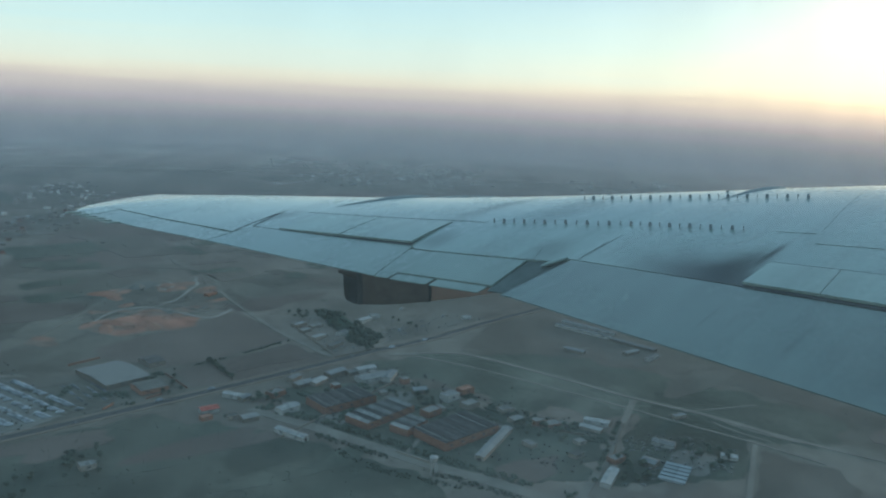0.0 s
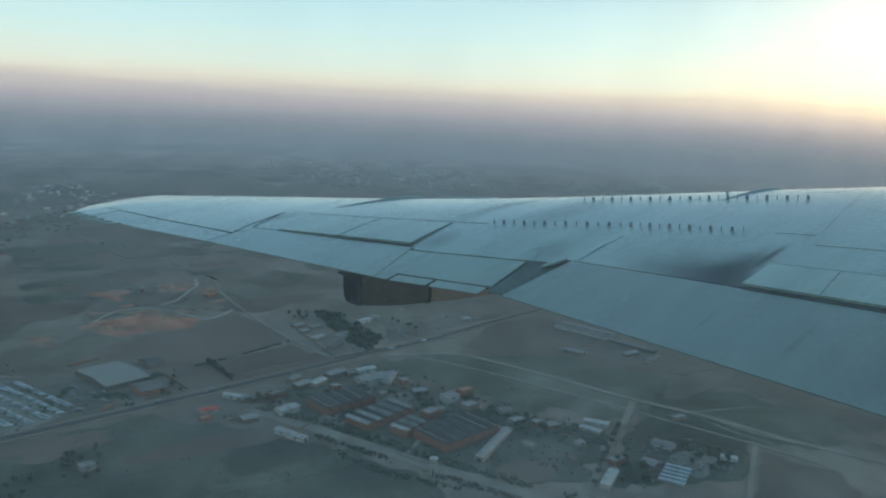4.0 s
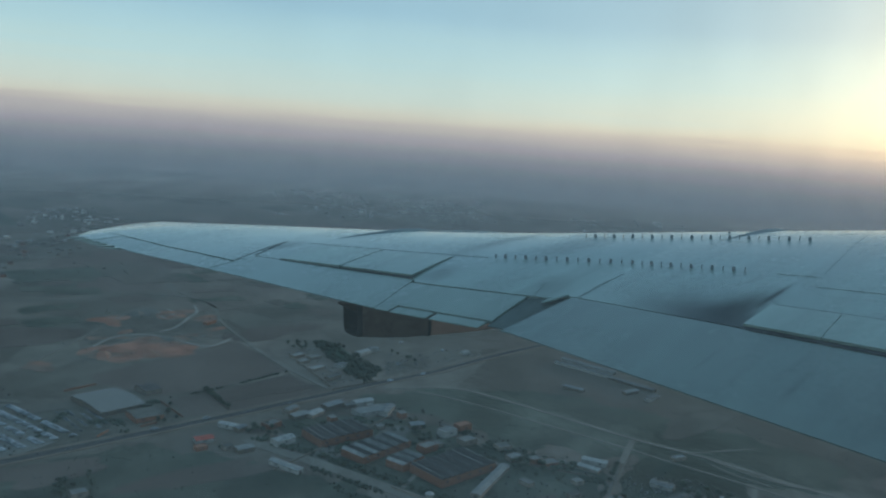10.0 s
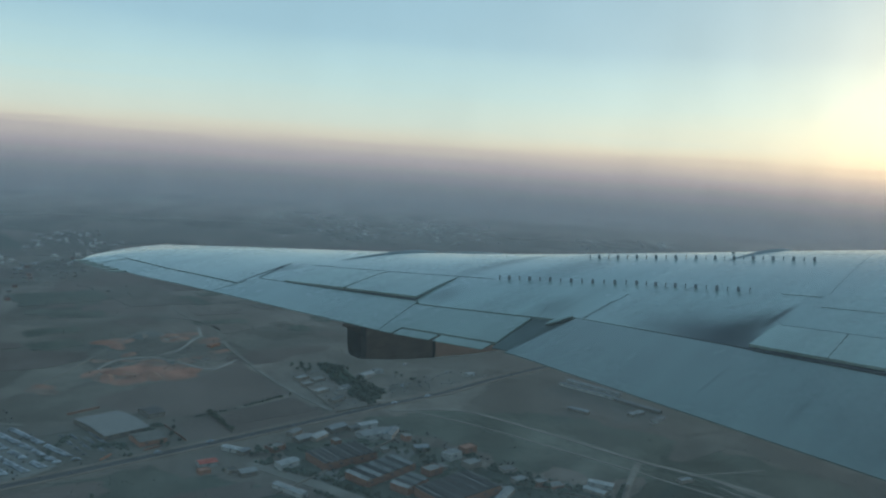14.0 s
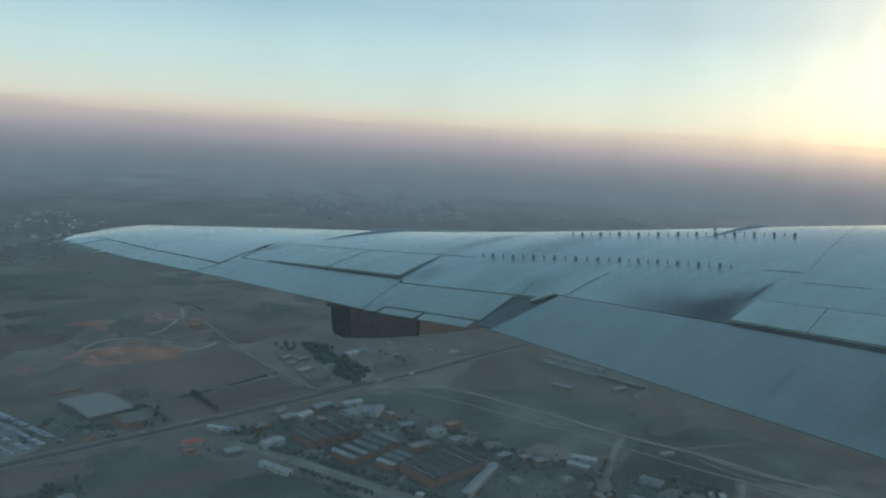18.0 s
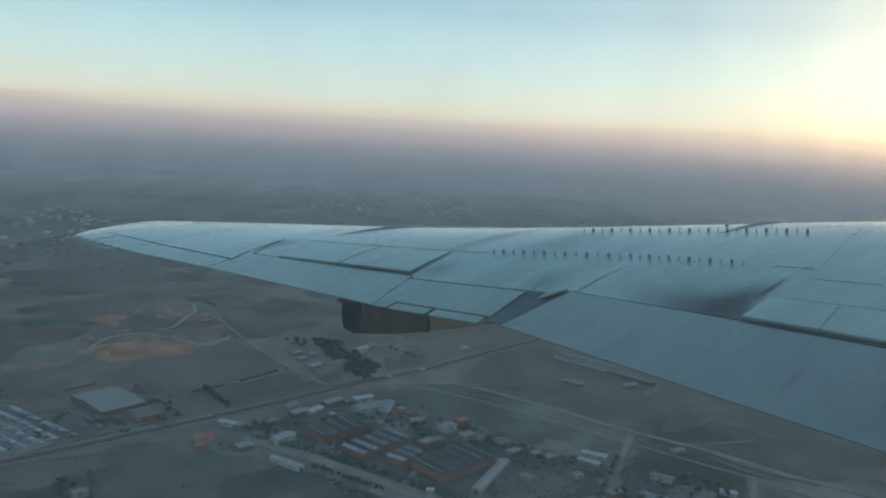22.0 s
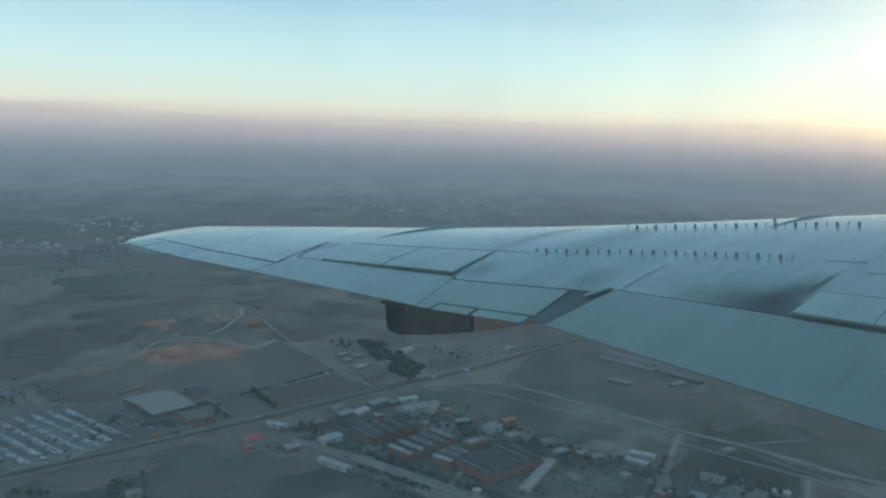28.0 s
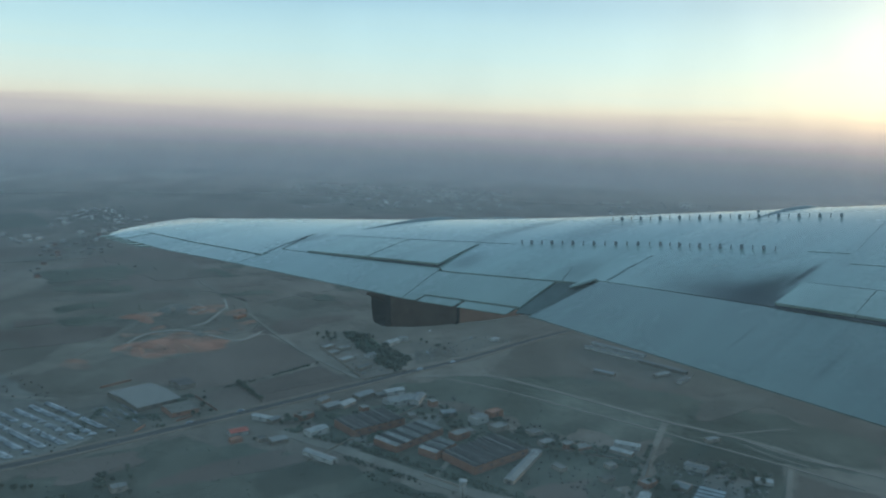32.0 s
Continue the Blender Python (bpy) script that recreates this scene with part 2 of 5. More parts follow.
def grime(m, scale, amount, patches=0.5):
    """Dull blotches and fine specks of dirt over paint; dirty paint shines less."""
    nt = m.node_tree
    b = nt.nodes["Principled BSDF"]
    src = b.inputs["Base Color"].links[0].from_socket
    co, n1, n2, mul, r, mix, rr = (nt.nodes.new("ShaderNode" + k) for k in ("TexCoord", "TexNoise", "TexNoise", "Math", "MapRange", "Mix", "MapRange"))
    n1.inputs["Scale"].default_value, n1.inputs["Detail"].default_value, n1.inputs["Roughness"].default_value = scale, 8.0, 0.65
    n2.inputs["Scale"].default_value, n2.inputs["Detail"].default_value, n2.inputs["Roughness"].default_value = scale * 9, 6.0, 0.7
    for n in (n1, n2):
        nt.links.new(co.outputs["Object"], n.inputs["Vector"])
    mul.operation = "MULTIPLY"
    nt.links.new(n1.outputs["Fac"], mul.inputs[0])
    nt.links.new(n2.outputs["Fac"], mul.inputs[1])
    nt.links.new(mul.outputs[0], r.inputs["Value"])
    r.inputs["From Min"].default_value, r.inputs["From Max"].default_value = 0.16, 0.38
    r.inputs["To Min"].default_value, r.inputs["To Max"].default_value = 1 + amount * patches, 1 - amount
    mix.data_type, mix.blend_type = "RGBA", "MULTIPLY"
    mix.inputs[0].default_value = 1.0
    nt.links.new(src, mix.inputs[6])
    nt.links.new(r.outputs[0], mix.inputs[7])
    nt.links.new(mix.outputs[2], b.inputs["Base Color"])
    rr.inputs["From Min"].default_value, rr.inputs["From Max"].default_value = 0.16, 0.38
    rr.inputs["To Min"].default_value, rr.inputs["To Max"].default_value = 0.18, 0.34
    nt.links.new(mul.outputs[0], rr.inputs["Value"])
    nt.links.new(rr.outputs[0], b.inputs["Coat Roughness"])


M_WING = material("wing_paint", (0.169, 0.224, 0.190), 0.40, 0.1, 0.55, 0.15, 2.2, (0.22, 4.5, 1.0), 0.003, 0.0, 0.5, None, 1.0)
M_AIL = material("aileron_paint", (0.152, 0.198, 0.164), 0.42, 0.1, 0.6, 0.11, 2.4, (0.22, 4.5, 1.0), 0.003, 0.05, 0.5, None, 0.95)
# inner flap only: a darker base colour than on the ailerons and outer flap
M_FLAP = material("inner_flap_tone", (0.097, 0.130, 0.111), 0.45, 0.1, 0.6, 0.10, 2.4, (0.22, 4.5, 1.0), 0.003, 0.05, 0.5, None, 0.85)
# lighter than the wing: light on the raised panels is put into the paint
M_SPOIL = material("spoiler_lit_paint", (0.193, 0.247, 0.208), 0.42, 0.1, 0.6, 0.14, 2.4, (0.22, 4.5, 1.0), 0.003, 0.04, 0.5, None, 0.7)
M_SEAM = material("seam_sealant", (0.035, 0.038, 0.04), 0.8, 0.0, 3.0, 0.3)
M_FAINT = material("faint_joint", (0.150, 0.186, 0.158), 0.45, 0.1, 1.2, 0.25, None, (1, 1, 1), 0.0, 0.0, 0.5, None, 0.95)
M_FINE = material("filled_joint", (0.125, 0.135, 0.135), 0.7, 0.0, 1.2, 0.35)
M_RECESS = material("recess_paint", (0.078, 0.094, 0.088), 0.6, 0.1, 2.0, 0.3)
M_BAY = material("bay_metal", (0.075, 0.08, 0.085), 0.6, 0.2, 2.0, 0.3)
M_VG = material("vortex_generator_metal", (0.30, 0.31, 0.315), 0.5, 0.3, 8.0, 0.15)
M_NOZ = material("nozzle_metal", (0.160, 0.138, 0.124), 0.55, 0.2, 3.0, 0.3, 14.0)
M_TAN = material("cowling_tan", (0.44, 0.30, 0.24), 0.5, 0.1, 1.5, 0.15)
M_COWL = material("cowling_grey", (0.26, 0.27, 0.28), 0.4, 0.2, 1.2, 0.12)
# darker than the wing: shade on the near side is put into the grey
M_FAIR = material("fairing_shaded_grey", (0.12, 0.14, 0.136), 0.5, 0.1, 3.0, 0.16, None, (1, 1, 1), 0.0, 0.0, 0.4, None, 0.3)
M_HULL = material("hull_white", (0.70, 0.71, 0.72), 0.4, 0.0, 1.0, 0.05)
M_TRIM = material("window_plastic", (0.46, 0.42, 0.38), 0.6, 0.0, 30.0, 0.12)
M_RUBBER = material("window_rubber", (0.015, 0.015, 0.016), 0.7, 0.0, 40.0, 0.2)
for m in (M_WING, M_AIL, M_FLAP, M_SPOIL):
    grime(m, 0.8, 0.16)
soot_and_shade(M_WING, (8.50, 5.40, -1.7), (0.90, 0.42, 0.9), (0.03, 0.032, 0.034), 0.85)
soot_and_shade(M_WING, (9.0, 5.24, -1.55), (0.55, 0.07, 0.6), (0.03, 0.032, 0.034), 0.8)
soot_and_shade(M_WING, (8.25, 5.4, -1.85), (0.50, 0.85, 0.6), (0.05, 0.053, 0.056), 0.7)
soot_and_shade(M_WING, (8.2, 5.75, -1.85), (0.62, 1.1, 0.7), (0.09, 0.094, 0.098), 0.6)
soot_and_shade(M_WING, (7.95, 8.0, -2.0), (0.6, 0.3, 0.6), (0.05, 0.055, 0.06), 0.35)
soot_and_shade(M_WING, (8.3, 6.0, -1.8), (1.0, 1.5, 0.9), (0.075, 0.08, 0.083), 0.3)
for place, radii, dark in (((7.5, 5.03, -2.2), (0.5, 0.035, 0.6), 0.35), ((7.5, 4.0, -2.2), (0.55, 0.035, 0.6), 0.35),
                           ((7.5, 3.0, -2.2), (0.9, 0.5, 0.7), 0.25)):
    soot_and_shade(M_FLAP, place, radii, (0.045, 0.052, 0.055), dark)
soot_and_shade(M_WING, (9.4, 8.9, -1.6), (1.6, 0.5, 0.7), (0.10, 0.11, 0.112), 0.35)
soot_and_shade(M_WING, (7.2, 9.6, -2.0), (0.5, 0.3, 0.5), (0.06, 0.064, 0.066), 0.5)
soot_and_shade(M_WING, (7.4, 16.2, -2.2), (0.8, 0.5, 0.4), (0.11, 0.12, 0.125), 0.3)
soot_and_shade(M_WING, (6.3, 13.15, -2.1), (0.7, 0.25, 0.4), (0.07, 0.08, 0.09), 0.6)
# this band is shade along the wing's kink, put into the paint
soot_and_shade(M_WING, (9.0, 10.15, -1.65), (2.1, 0.30, 0.7), (0.09, 0.098, 0.10), 0.5)

M_SOIL = material("dry_soil", (0.160, 0.131, 0.107), 1.0, 0, 0.006, 0.20, 0.06, (1, 1, 1), 0.0, 0.0, 0.1, (0.128, 0.112, 0.090))


def patchwork(m, scale, amount):
    """Uneven plots of land, each a little lighter or darker than the next."""
    nt = m.node_tree
    b = nt.nodes["Principled BSDF"]
    src = b.inputs["Base Color"].links[0].from_socket
    co, mp, vo, bw, r, mix = (nt.nodes.new("ShaderNode" + k) for k in ("TexCoord", "Mapping", "TexVoronoi", "SeparateColor", "MapRange", "Mix"))
    mp.inputs["Rotation"].default_value = (0, 0, 0.6)
    mp.inputs["Scale"].default_value = (1.0, 0.55, 1.0)
    vo.inputs["Scale"].default_value = scale
    vo.distance = "CHEBYCHEV"
    nt.links.new(co.outputs["Object"], mp.inputs[0])
    nt.links.new(mp.outputs[0], vo.inputs["Vector"])
    nt.links.new(vo.outputs["Color"], bw.inputs[0])
    nt.links.new(bw.outputs[0], r.inputs["Value"])
    r.inputs["To Min"].default_value, r.inputs["To Max"].default_value = 1 - amount, 1 + amount
    mix.data_type, mix.blend_type = "RGBA", "MULTIPLY"
    mix.inputs[0].default_value = 1.0
    nt.links.new(src, mix.inputs[6])
    nt.links.new(r.outputs[0], mix.inputs[7])
    nt.links.new(mix.outputs[2], b.inputs["Base Color"])


patchwork(M_SOIL, 0.0055, 0.20)
patchwork(M_SOIL, 0.019, 0.13)


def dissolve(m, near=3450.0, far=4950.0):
    """Fades the last stretch of land to transparent by distance, imitating the haze of the horizon."""
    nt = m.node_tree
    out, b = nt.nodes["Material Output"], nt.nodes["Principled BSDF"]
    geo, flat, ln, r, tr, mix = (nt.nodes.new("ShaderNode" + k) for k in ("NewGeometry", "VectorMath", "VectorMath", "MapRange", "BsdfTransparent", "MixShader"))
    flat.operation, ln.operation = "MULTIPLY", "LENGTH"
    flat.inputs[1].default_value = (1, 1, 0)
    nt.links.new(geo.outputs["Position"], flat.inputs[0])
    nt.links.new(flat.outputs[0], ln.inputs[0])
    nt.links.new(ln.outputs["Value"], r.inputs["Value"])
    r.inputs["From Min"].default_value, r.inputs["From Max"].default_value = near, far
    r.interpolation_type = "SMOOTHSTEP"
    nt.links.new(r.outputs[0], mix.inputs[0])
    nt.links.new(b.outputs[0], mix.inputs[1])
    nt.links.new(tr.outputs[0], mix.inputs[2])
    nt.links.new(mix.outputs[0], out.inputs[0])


M_BROWN = material("ploughed_soil", (0.128, 0.101, 0.084), 1.0, 0, 0.012, 0.12, 0.14, (1, 1, 1), 0, 0.12, 0.1)
M_FALLOW = material("fallow_soil", (0.142, 0.118, 0.096), 1.0, 0, 0.012, 0.16, 0.14, (1, 1, 1), 0, 0.12, 0.1, (0.118, 0.104, 0.085))
M_GREEN = material("green_crop", (0.052, 0.074, 0.052), 1.0, 0, 0.012, 0.22, 0.2, (1, 1, 1), 0, 0.14, 0.1)
M_SCRUB = material("scrub_grass", (0.099, 0.096, 0.075), 1.0, 0, 0.014, 0.28, 0.11, (1, 1, 1), 0, 0.08, 0.1, (0.078, 0.081, 0.063))
M_RED = material("red_earth", (0.30, 0.150, 0.105), 1.0, 0, 0.03, 0.3, 0.25, (1, 1, 1), 0, 0.1, 0.1, (0.175, 0.128, 0.10))
M_YARD = material("concrete_yard", (0.138, 0.126, 0.108), 0.9, 0, 0.02, 0.2, 0.3, (1, 1, 1), 0, 0.1, 0.2)
for m, plots, vary in ((M_BROWN, 0.011, 0.09), (M_FALLOW, 0.017, 0.14), (M_SCRUB, 0.015, 0.16), (M_YARD, 0.03, 0.15)):
    patchwork(m, plots, vary)
# copy of the soil for far land, faded out to imitate haze
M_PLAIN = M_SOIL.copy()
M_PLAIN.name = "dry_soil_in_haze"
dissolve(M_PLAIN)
M_ROAD = material("asphalt", (0.076, 0.069, 0.064), 0.9, 0, 0.03, 0.15, 0.6)
M_VERGE = material("gravel_verge", (0.185, 0.145, 0.112), 1.0, 0, 0.03, 0.2, 0.4)
M_CHALKY = material("pale_dug_soil", (0.27, 0.235, 0.20), 1.0, 0, 0.03, 0.2, 0.4)
M_TRACK = material("dirt_track", (0.185, 0.160, 0.132), 1.0, 0, 0.03, 0.2, 0.4)
M_WALL = material("plaster_wall", (0.22, 0.185, 0.152), 0.9, 0, 0.3, 0.15, 2.0, (1, 1, 1), 0, 0.3)
M_BRICK = material("brick_wall", (0.24, 0.128, 0.09), 0.9, 0, 0.3, 0.15, 2.0, (1, 1, 1), 0, 0.2)
M_WHITE = material("white_render", (0.34, 0.32, 0.29), 0.9, 0, 0.3, 0.1, 2.0, (1, 1, 1), 0, 0.1)
M_ROOF = material("flat_roof_screed", (0.155, 0.146, 0.132), 0.9, 0, 0.25, 0.25, 2.0, (1, 1, 1), 0, 0.45)
M_REDROOF = material("red_painted_roof", (0.34, 0.10, 0.075), 0.7, 0.0, 0.2, 0.2, 1.5)
M_METAL = material("corrugated_roof", (0.18, 0.18, 0.175), 0.8, 0.0, 0.15, 0.2, 1.5, (1, 1, 1), 0, 0.2)
M_PALE = material("pale_roof", (0.225, 0.215, 0.20), 0.8, 0.0, 0.15, 0.28, 1.5, (1, 1, 1), 0, 0.4)
M_DARKROOF = material("dark_roof", (0.080, 0.070, 0.064), 0.8, 0.0, 0.15, 0.2, 1.5, (1, 1, 1), 0, 0.2)
M_GLASSDK = material("window_dark", (0.07, 0.075, 0.08), 0.35, 0.0, 1.0, 0.1)
M_POLY = material("greenhouse_film", (0.25, 0.26, 0.26), 0.5, 0.0, 0.2, 0.12, 1.5, (1, 1, 1), 0, 0.15)
M_LEAF = material("foliage", (0.080, 0.088, 0.068), 1.0, 0, 0.4, 0.35, 3.0, (1, 1, 1), 0, 0.25, 0.1)
M_BARK = material("bark", (0.10, 0.08, 0.06), 1.0, 0, 2.0, 0.3)
M_CAR = material("car_paint", (0.32, 0.32, 0.325), 0.4, 0.0, 0.5, 0.1, 3.0, (1, 1, 1), 0, 0.6)
M_LORRY = material("lorry_white", (0.31, 0.32, 0.33), 0.5, 0.0, 0.5, 0.1, 3.0, (1, 1, 1), 0, 0.4)
M_TOWN = material("town_plaster", (0.34, 0.31, 0.275), 0.9, 0, 0.3, 0.1, 2.0)
t_geo, t_vary, t_mix = (M_TOWN.node_tree.nodes.new("ShaderNode" + k) for k in ("NewGeometry", "MapRange", "Mix"))
t_vary.inputs["To Min"].default_value, t_vary.inputs["To Max"].default_value = 0.7, 1.75
t_mix.data_type, t_mix.blend_type = "RGBA", "MULTIPLY"
t_mix.inputs[0].default_value = 1.0
t_base = M_TOWN.node_tree.nodes["Principled BSDF"].inputs["Base Color"]
M_TOWN.node_tree.links.new(t_geo.outputs["Random Per Island"], t_vary.inputs["Value"])
M_TOWN.node_tree.links.new(t_base.links[0].from_socket, t_mix.inputs[6])
M_TOWN.node_tree.links.new(t_vary.outputs[0], t_mix.inputs[7])
M_TOWN.node_tree.links.new(t_mix.outputs[2], t_base)
M_TYRE = material("tyre", (0.02, 0.02, 0.02), 0.9, 0, 3.0, 0.2)


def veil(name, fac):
    """Imitated haze: grey diffuse colour mixed over transparency, thinning out upwards and near the ground."""
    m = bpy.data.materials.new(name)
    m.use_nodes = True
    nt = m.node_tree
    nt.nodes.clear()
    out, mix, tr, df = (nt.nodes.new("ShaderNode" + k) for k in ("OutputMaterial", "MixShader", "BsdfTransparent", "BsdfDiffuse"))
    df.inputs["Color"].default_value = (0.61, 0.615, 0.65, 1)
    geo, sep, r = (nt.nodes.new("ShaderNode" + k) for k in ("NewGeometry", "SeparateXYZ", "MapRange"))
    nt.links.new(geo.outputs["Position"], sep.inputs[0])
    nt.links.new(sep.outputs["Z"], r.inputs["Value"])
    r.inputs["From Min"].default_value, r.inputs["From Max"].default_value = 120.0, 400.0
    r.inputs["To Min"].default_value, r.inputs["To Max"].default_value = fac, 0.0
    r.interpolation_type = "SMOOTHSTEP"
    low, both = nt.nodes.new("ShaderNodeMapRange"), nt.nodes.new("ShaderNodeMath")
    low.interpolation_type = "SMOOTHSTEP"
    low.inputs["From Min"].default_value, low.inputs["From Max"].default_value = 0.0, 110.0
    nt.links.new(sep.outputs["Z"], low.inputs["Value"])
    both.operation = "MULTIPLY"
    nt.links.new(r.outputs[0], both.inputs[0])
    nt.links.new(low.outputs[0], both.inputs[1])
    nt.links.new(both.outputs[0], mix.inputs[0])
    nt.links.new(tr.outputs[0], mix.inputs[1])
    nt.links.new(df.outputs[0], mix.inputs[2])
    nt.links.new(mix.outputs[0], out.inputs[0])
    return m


def pane_material():
    """Acrylic with faint smudges and dust, plus an even milky veil that imitates haze."""
    m = bpy.data.materials.new("window_acrylic")
    m.use_nodes = True
    nt = m.node_tree
    nt.nodes.clear()
    out, mix, tr, gl, mix2, df = (nt.nodes.new("ShaderNode" + k) for k in ("OutputMaterial", "MixShader", "BsdfTransparent", "BsdfGlossy", "MixShader", "BsdfTranslucent"))
    gl.inputs["Roughness"].default_value = 0.05
    mix.inputs[0].default_value = 0.015
    nt.links.new(tr.outputs[0], mix.inputs[1])
    nt.links.new(gl.outputs[0], mix.inputs[2])
    co, mp, n, r = (nt.nodes.new("ShaderNode" + k) for k in ("TexCoord", "Mapping", "TexNoise", "MapRange"))
    mp.inputs["Scale"].default_value = (46, 46, 30)
    n.inputs["Scale"].default_value, n.inputs["Detail"].default_value = 1.0, 6.0
    nt.links.new(co.outputs["Object"], mp.inputs[0])
    nt.links.new(mp.outputs[0], n.inputs["Vector"])
    nt.links.new(n.outputs["Fac"], r.inputs["Value"])
    r.inputs["From Min"].default_value, r.inputs["From Max"].default_value = 0.38, 0.72
    # the lower value is an even veil added to imitate haze outside
    r.inputs["To Min"].default_value, r.inputs["To Max"].default_value = 0.044, 0.084
    df.inputs["Color"].default_value = (0.50, 0.58, 0.60, 1)
    vo, spot, sep, few, grain, sum_ = (nt.nodes.new("ShaderNode" + k) for k in ("TexVoronoi", "MapRange", "SeparateColor", "MapRange", "Math", "Math"))
    vo.inputs["Scale"].default_value = 170.0
    nt.links.new(co.outputs["Object"], vo.inputs["Vector"])
    nt.links.new(vo.outputs["Distance"], spot.inputs["Value"])
    spot.interpolation_type = "SMOOTHSTEP"
    spot.inputs["From Min"].default_value, spot.inputs["From Max"].default_value = 0.02, 0.11
    spot.inputs["To Min"].default_value, spot.inputs["To Max"].default_value = 0.07, 0.0
    nt.links.new(vo.outputs["Color"], sep.inputs[0])
    nt.links.new(sep.outputs[0], few.inputs["Value"])
    few.inputs["From Min"].default_value, few.inputs["From Max"].default_value = 0.6, 1.0
    grain.operation = "MULTIPLY"
    nt.links.new(spot.outputs[0], grain.inputs[0])
    nt.links.new(few.outputs[0], grain.inputs[1])
    nt.links.new(r.outputs[0], sum_.inputs[0])
    nt.links.new(grain.outputs[0], sum_.inputs[1])
    nt.links.new(sum_.outputs[0], mix2.inputs[0])
    nt.links.new(mix.outputs[0], mix2.inputs[1])
    nt.links.new(df.outputs[0], mix2.inputs[2])
    nt.links.new(mix2.outputs[0], out.inputs[0])
    return m


# ---- builders ----
def part(name, bm, mat, parent, label="", smooth=False, kind=""):
    me = bpy.data.meshes.new(name)
    if smooth:
        for e in bm.edges:
            e.smooth = len(e.link_faces) == 2 and e.calc_face_angle(0) < 0.6
    bm.to_mesh(me)
    bm.free()
    me.materials.append(mat)
    if smooth:
        for p in me.polygons:
            p.use_smooth = True
    ob = new(name, me)
    if parent:
        ob.parent = parent
    return tagged(ob, label, kind=kind)


def empty(name, m, label, category, group="", kind=""):
    ob = new(name)
    ob.matrix_world = m
    return tagged(ob, label, category, group, kind)


def box(bm, x0, x1, y0, y1, z0, z1):
    v = [bm.verts.new(p) for p in ((x0, y0, z0), (x1, y0, z0), (x1, y1, z0), (x0, y1, z0), (x0, y0, z1), (x1, y0, z1), (x1, y1, z1), (x0, y1, z1))]
    for f in ((3, 2, 1, 0), (4, 5, 6, 7), (0, 1, 5, 4), (1, 2, 6, 5), (2, 3, 7, 6), (3, 0, 4, 7)):
        bm.faces.new([v[i] for i in f])
    return v


def gable(bm, x0, x1, y0, y1, z0, z1, over=0.5):
    """A pitched roof of some thickness with its ridge along x."""
    ym = (y0 + y1) / 2
    x0, x1, y0, y1 = x0 - over, x1 + over, y0 - over, y1 + over
    ring = [(y0, z0 - 0.25), (y0, z0), (ym, z1), (y1, z0), (y1, z0 - 0.25), (ym, z1 - 0.3)]
    a = [bm.verts.new((x0, y, z)) for y, z in ring]
    b = [bm.verts.new((x1, y, z)) for y, z in ring]
    for i in range(6):
        j = (i + 1) % 6
        bm.faces.new((a[i], b[i], b[j], a[j]))
    bm.faces.new((a[0], a[1], a[2], a[5])), bm.faces.new((a[5], a[2], a[3], a[4]))
    bm.faces.new((b[5], b[2], b[1], b[0])), bm.faces.new((b[4], b[3], b[2], b[5]))


def grid_shell(bm, top, low):
    """A closed shell between two grids of points."""
    n, m = len(top), len(top[0])
    a = [[bm.verts.new(p) for p in row] for row in top]
    b = [[bm.verts.new(p) for p in row] for row in low]
    for i in range(n - 1):
        for j in range(m - 1):
            bm.faces.new((a[i][j], a[i][j + 1], a[i + 1][j + 1], a[i + 1][j]))
            bm.faces.new((b[i][j], b[i + 1][j], b[i + 1][j + 1], b[i][j + 1]))
    for i in range(n - 1):
        bm.faces.new((a[i][0], a[i + 1][0], b[i + 1][0], b[i][0]))
        bm.faces.new((a[i + 1][-1], a[i][-1], b[i][-1], b[i + 1][-1]))
    for j in range(m - 1):
        bm.faces.new((a[0][j + 1], a[0][j], b[0][j], b[0][j + 1]))
        bm.faces.new((a[-1][j], a[-1][j + 1], b[-1][j + 1], b[-1][j]))
    bmesh.ops.recalc_face_normals(bm, faces=bm.faces)


def rim(centre, r, a, squash):
    """A point of a ring; a squashed one is flat above and squarish below."""
    y, z = math.cos(a), math.sin(a)
    if squash == 1.0:
        return centre[0] + r * y, centre[1] + r * z
    y, z = math.copysign(abs(y) ** 0.24, y), math.copysign(abs(z) ** 0.24, z)
    return centre[0] + r * y * 0.26, centre[1] + r * z * (squash if z > 0 else 1.0)


def lathe(profile, centre, seg=48, closed=False, squash=1.0, rake=0.0):
    """Rings of (forward, radius) about an axis that runs forward; rake leans them forward below."""
    bm = bmesh.new()
    rings = []
    for x, r in profile:
        ring = [rim(centre, r, 2 * math.pi * k / seg, squash) for k in range(seg)]
        rings.append([bm.verts.new((x + rake * (centre[1] - z), y, z)) for y, z in ring])
    for p, q in zip(rings, rings[1:]):
        for k in range(seg):
            bm.faces.new((p[k], p[(k + 1) % seg], q[(k + 1) % seg], q[k]))
    if closed:
        bm.faces.new(rings[0]), bm.faces.new(rings[-1])
    bmesh.ops.recalc_face_normals(bm, faces=bm.faces)
    return bm


# ---- the airliner: local axes forward, left, up from the cabin window ----
HEADING = radians(55.0)
FW, LF = Vector((math.sin(HEADING), math.cos(HEADING), 0)), Vector((-math.cos(HEADING), math.sin(HEADING), 0))
AIR = Matrix(((FW.x, LF.x, 0, 0), (FW.y, LF.y, 0, 0), (0, 0, 1, EYE[2]), (0, 0, 0, 1)))
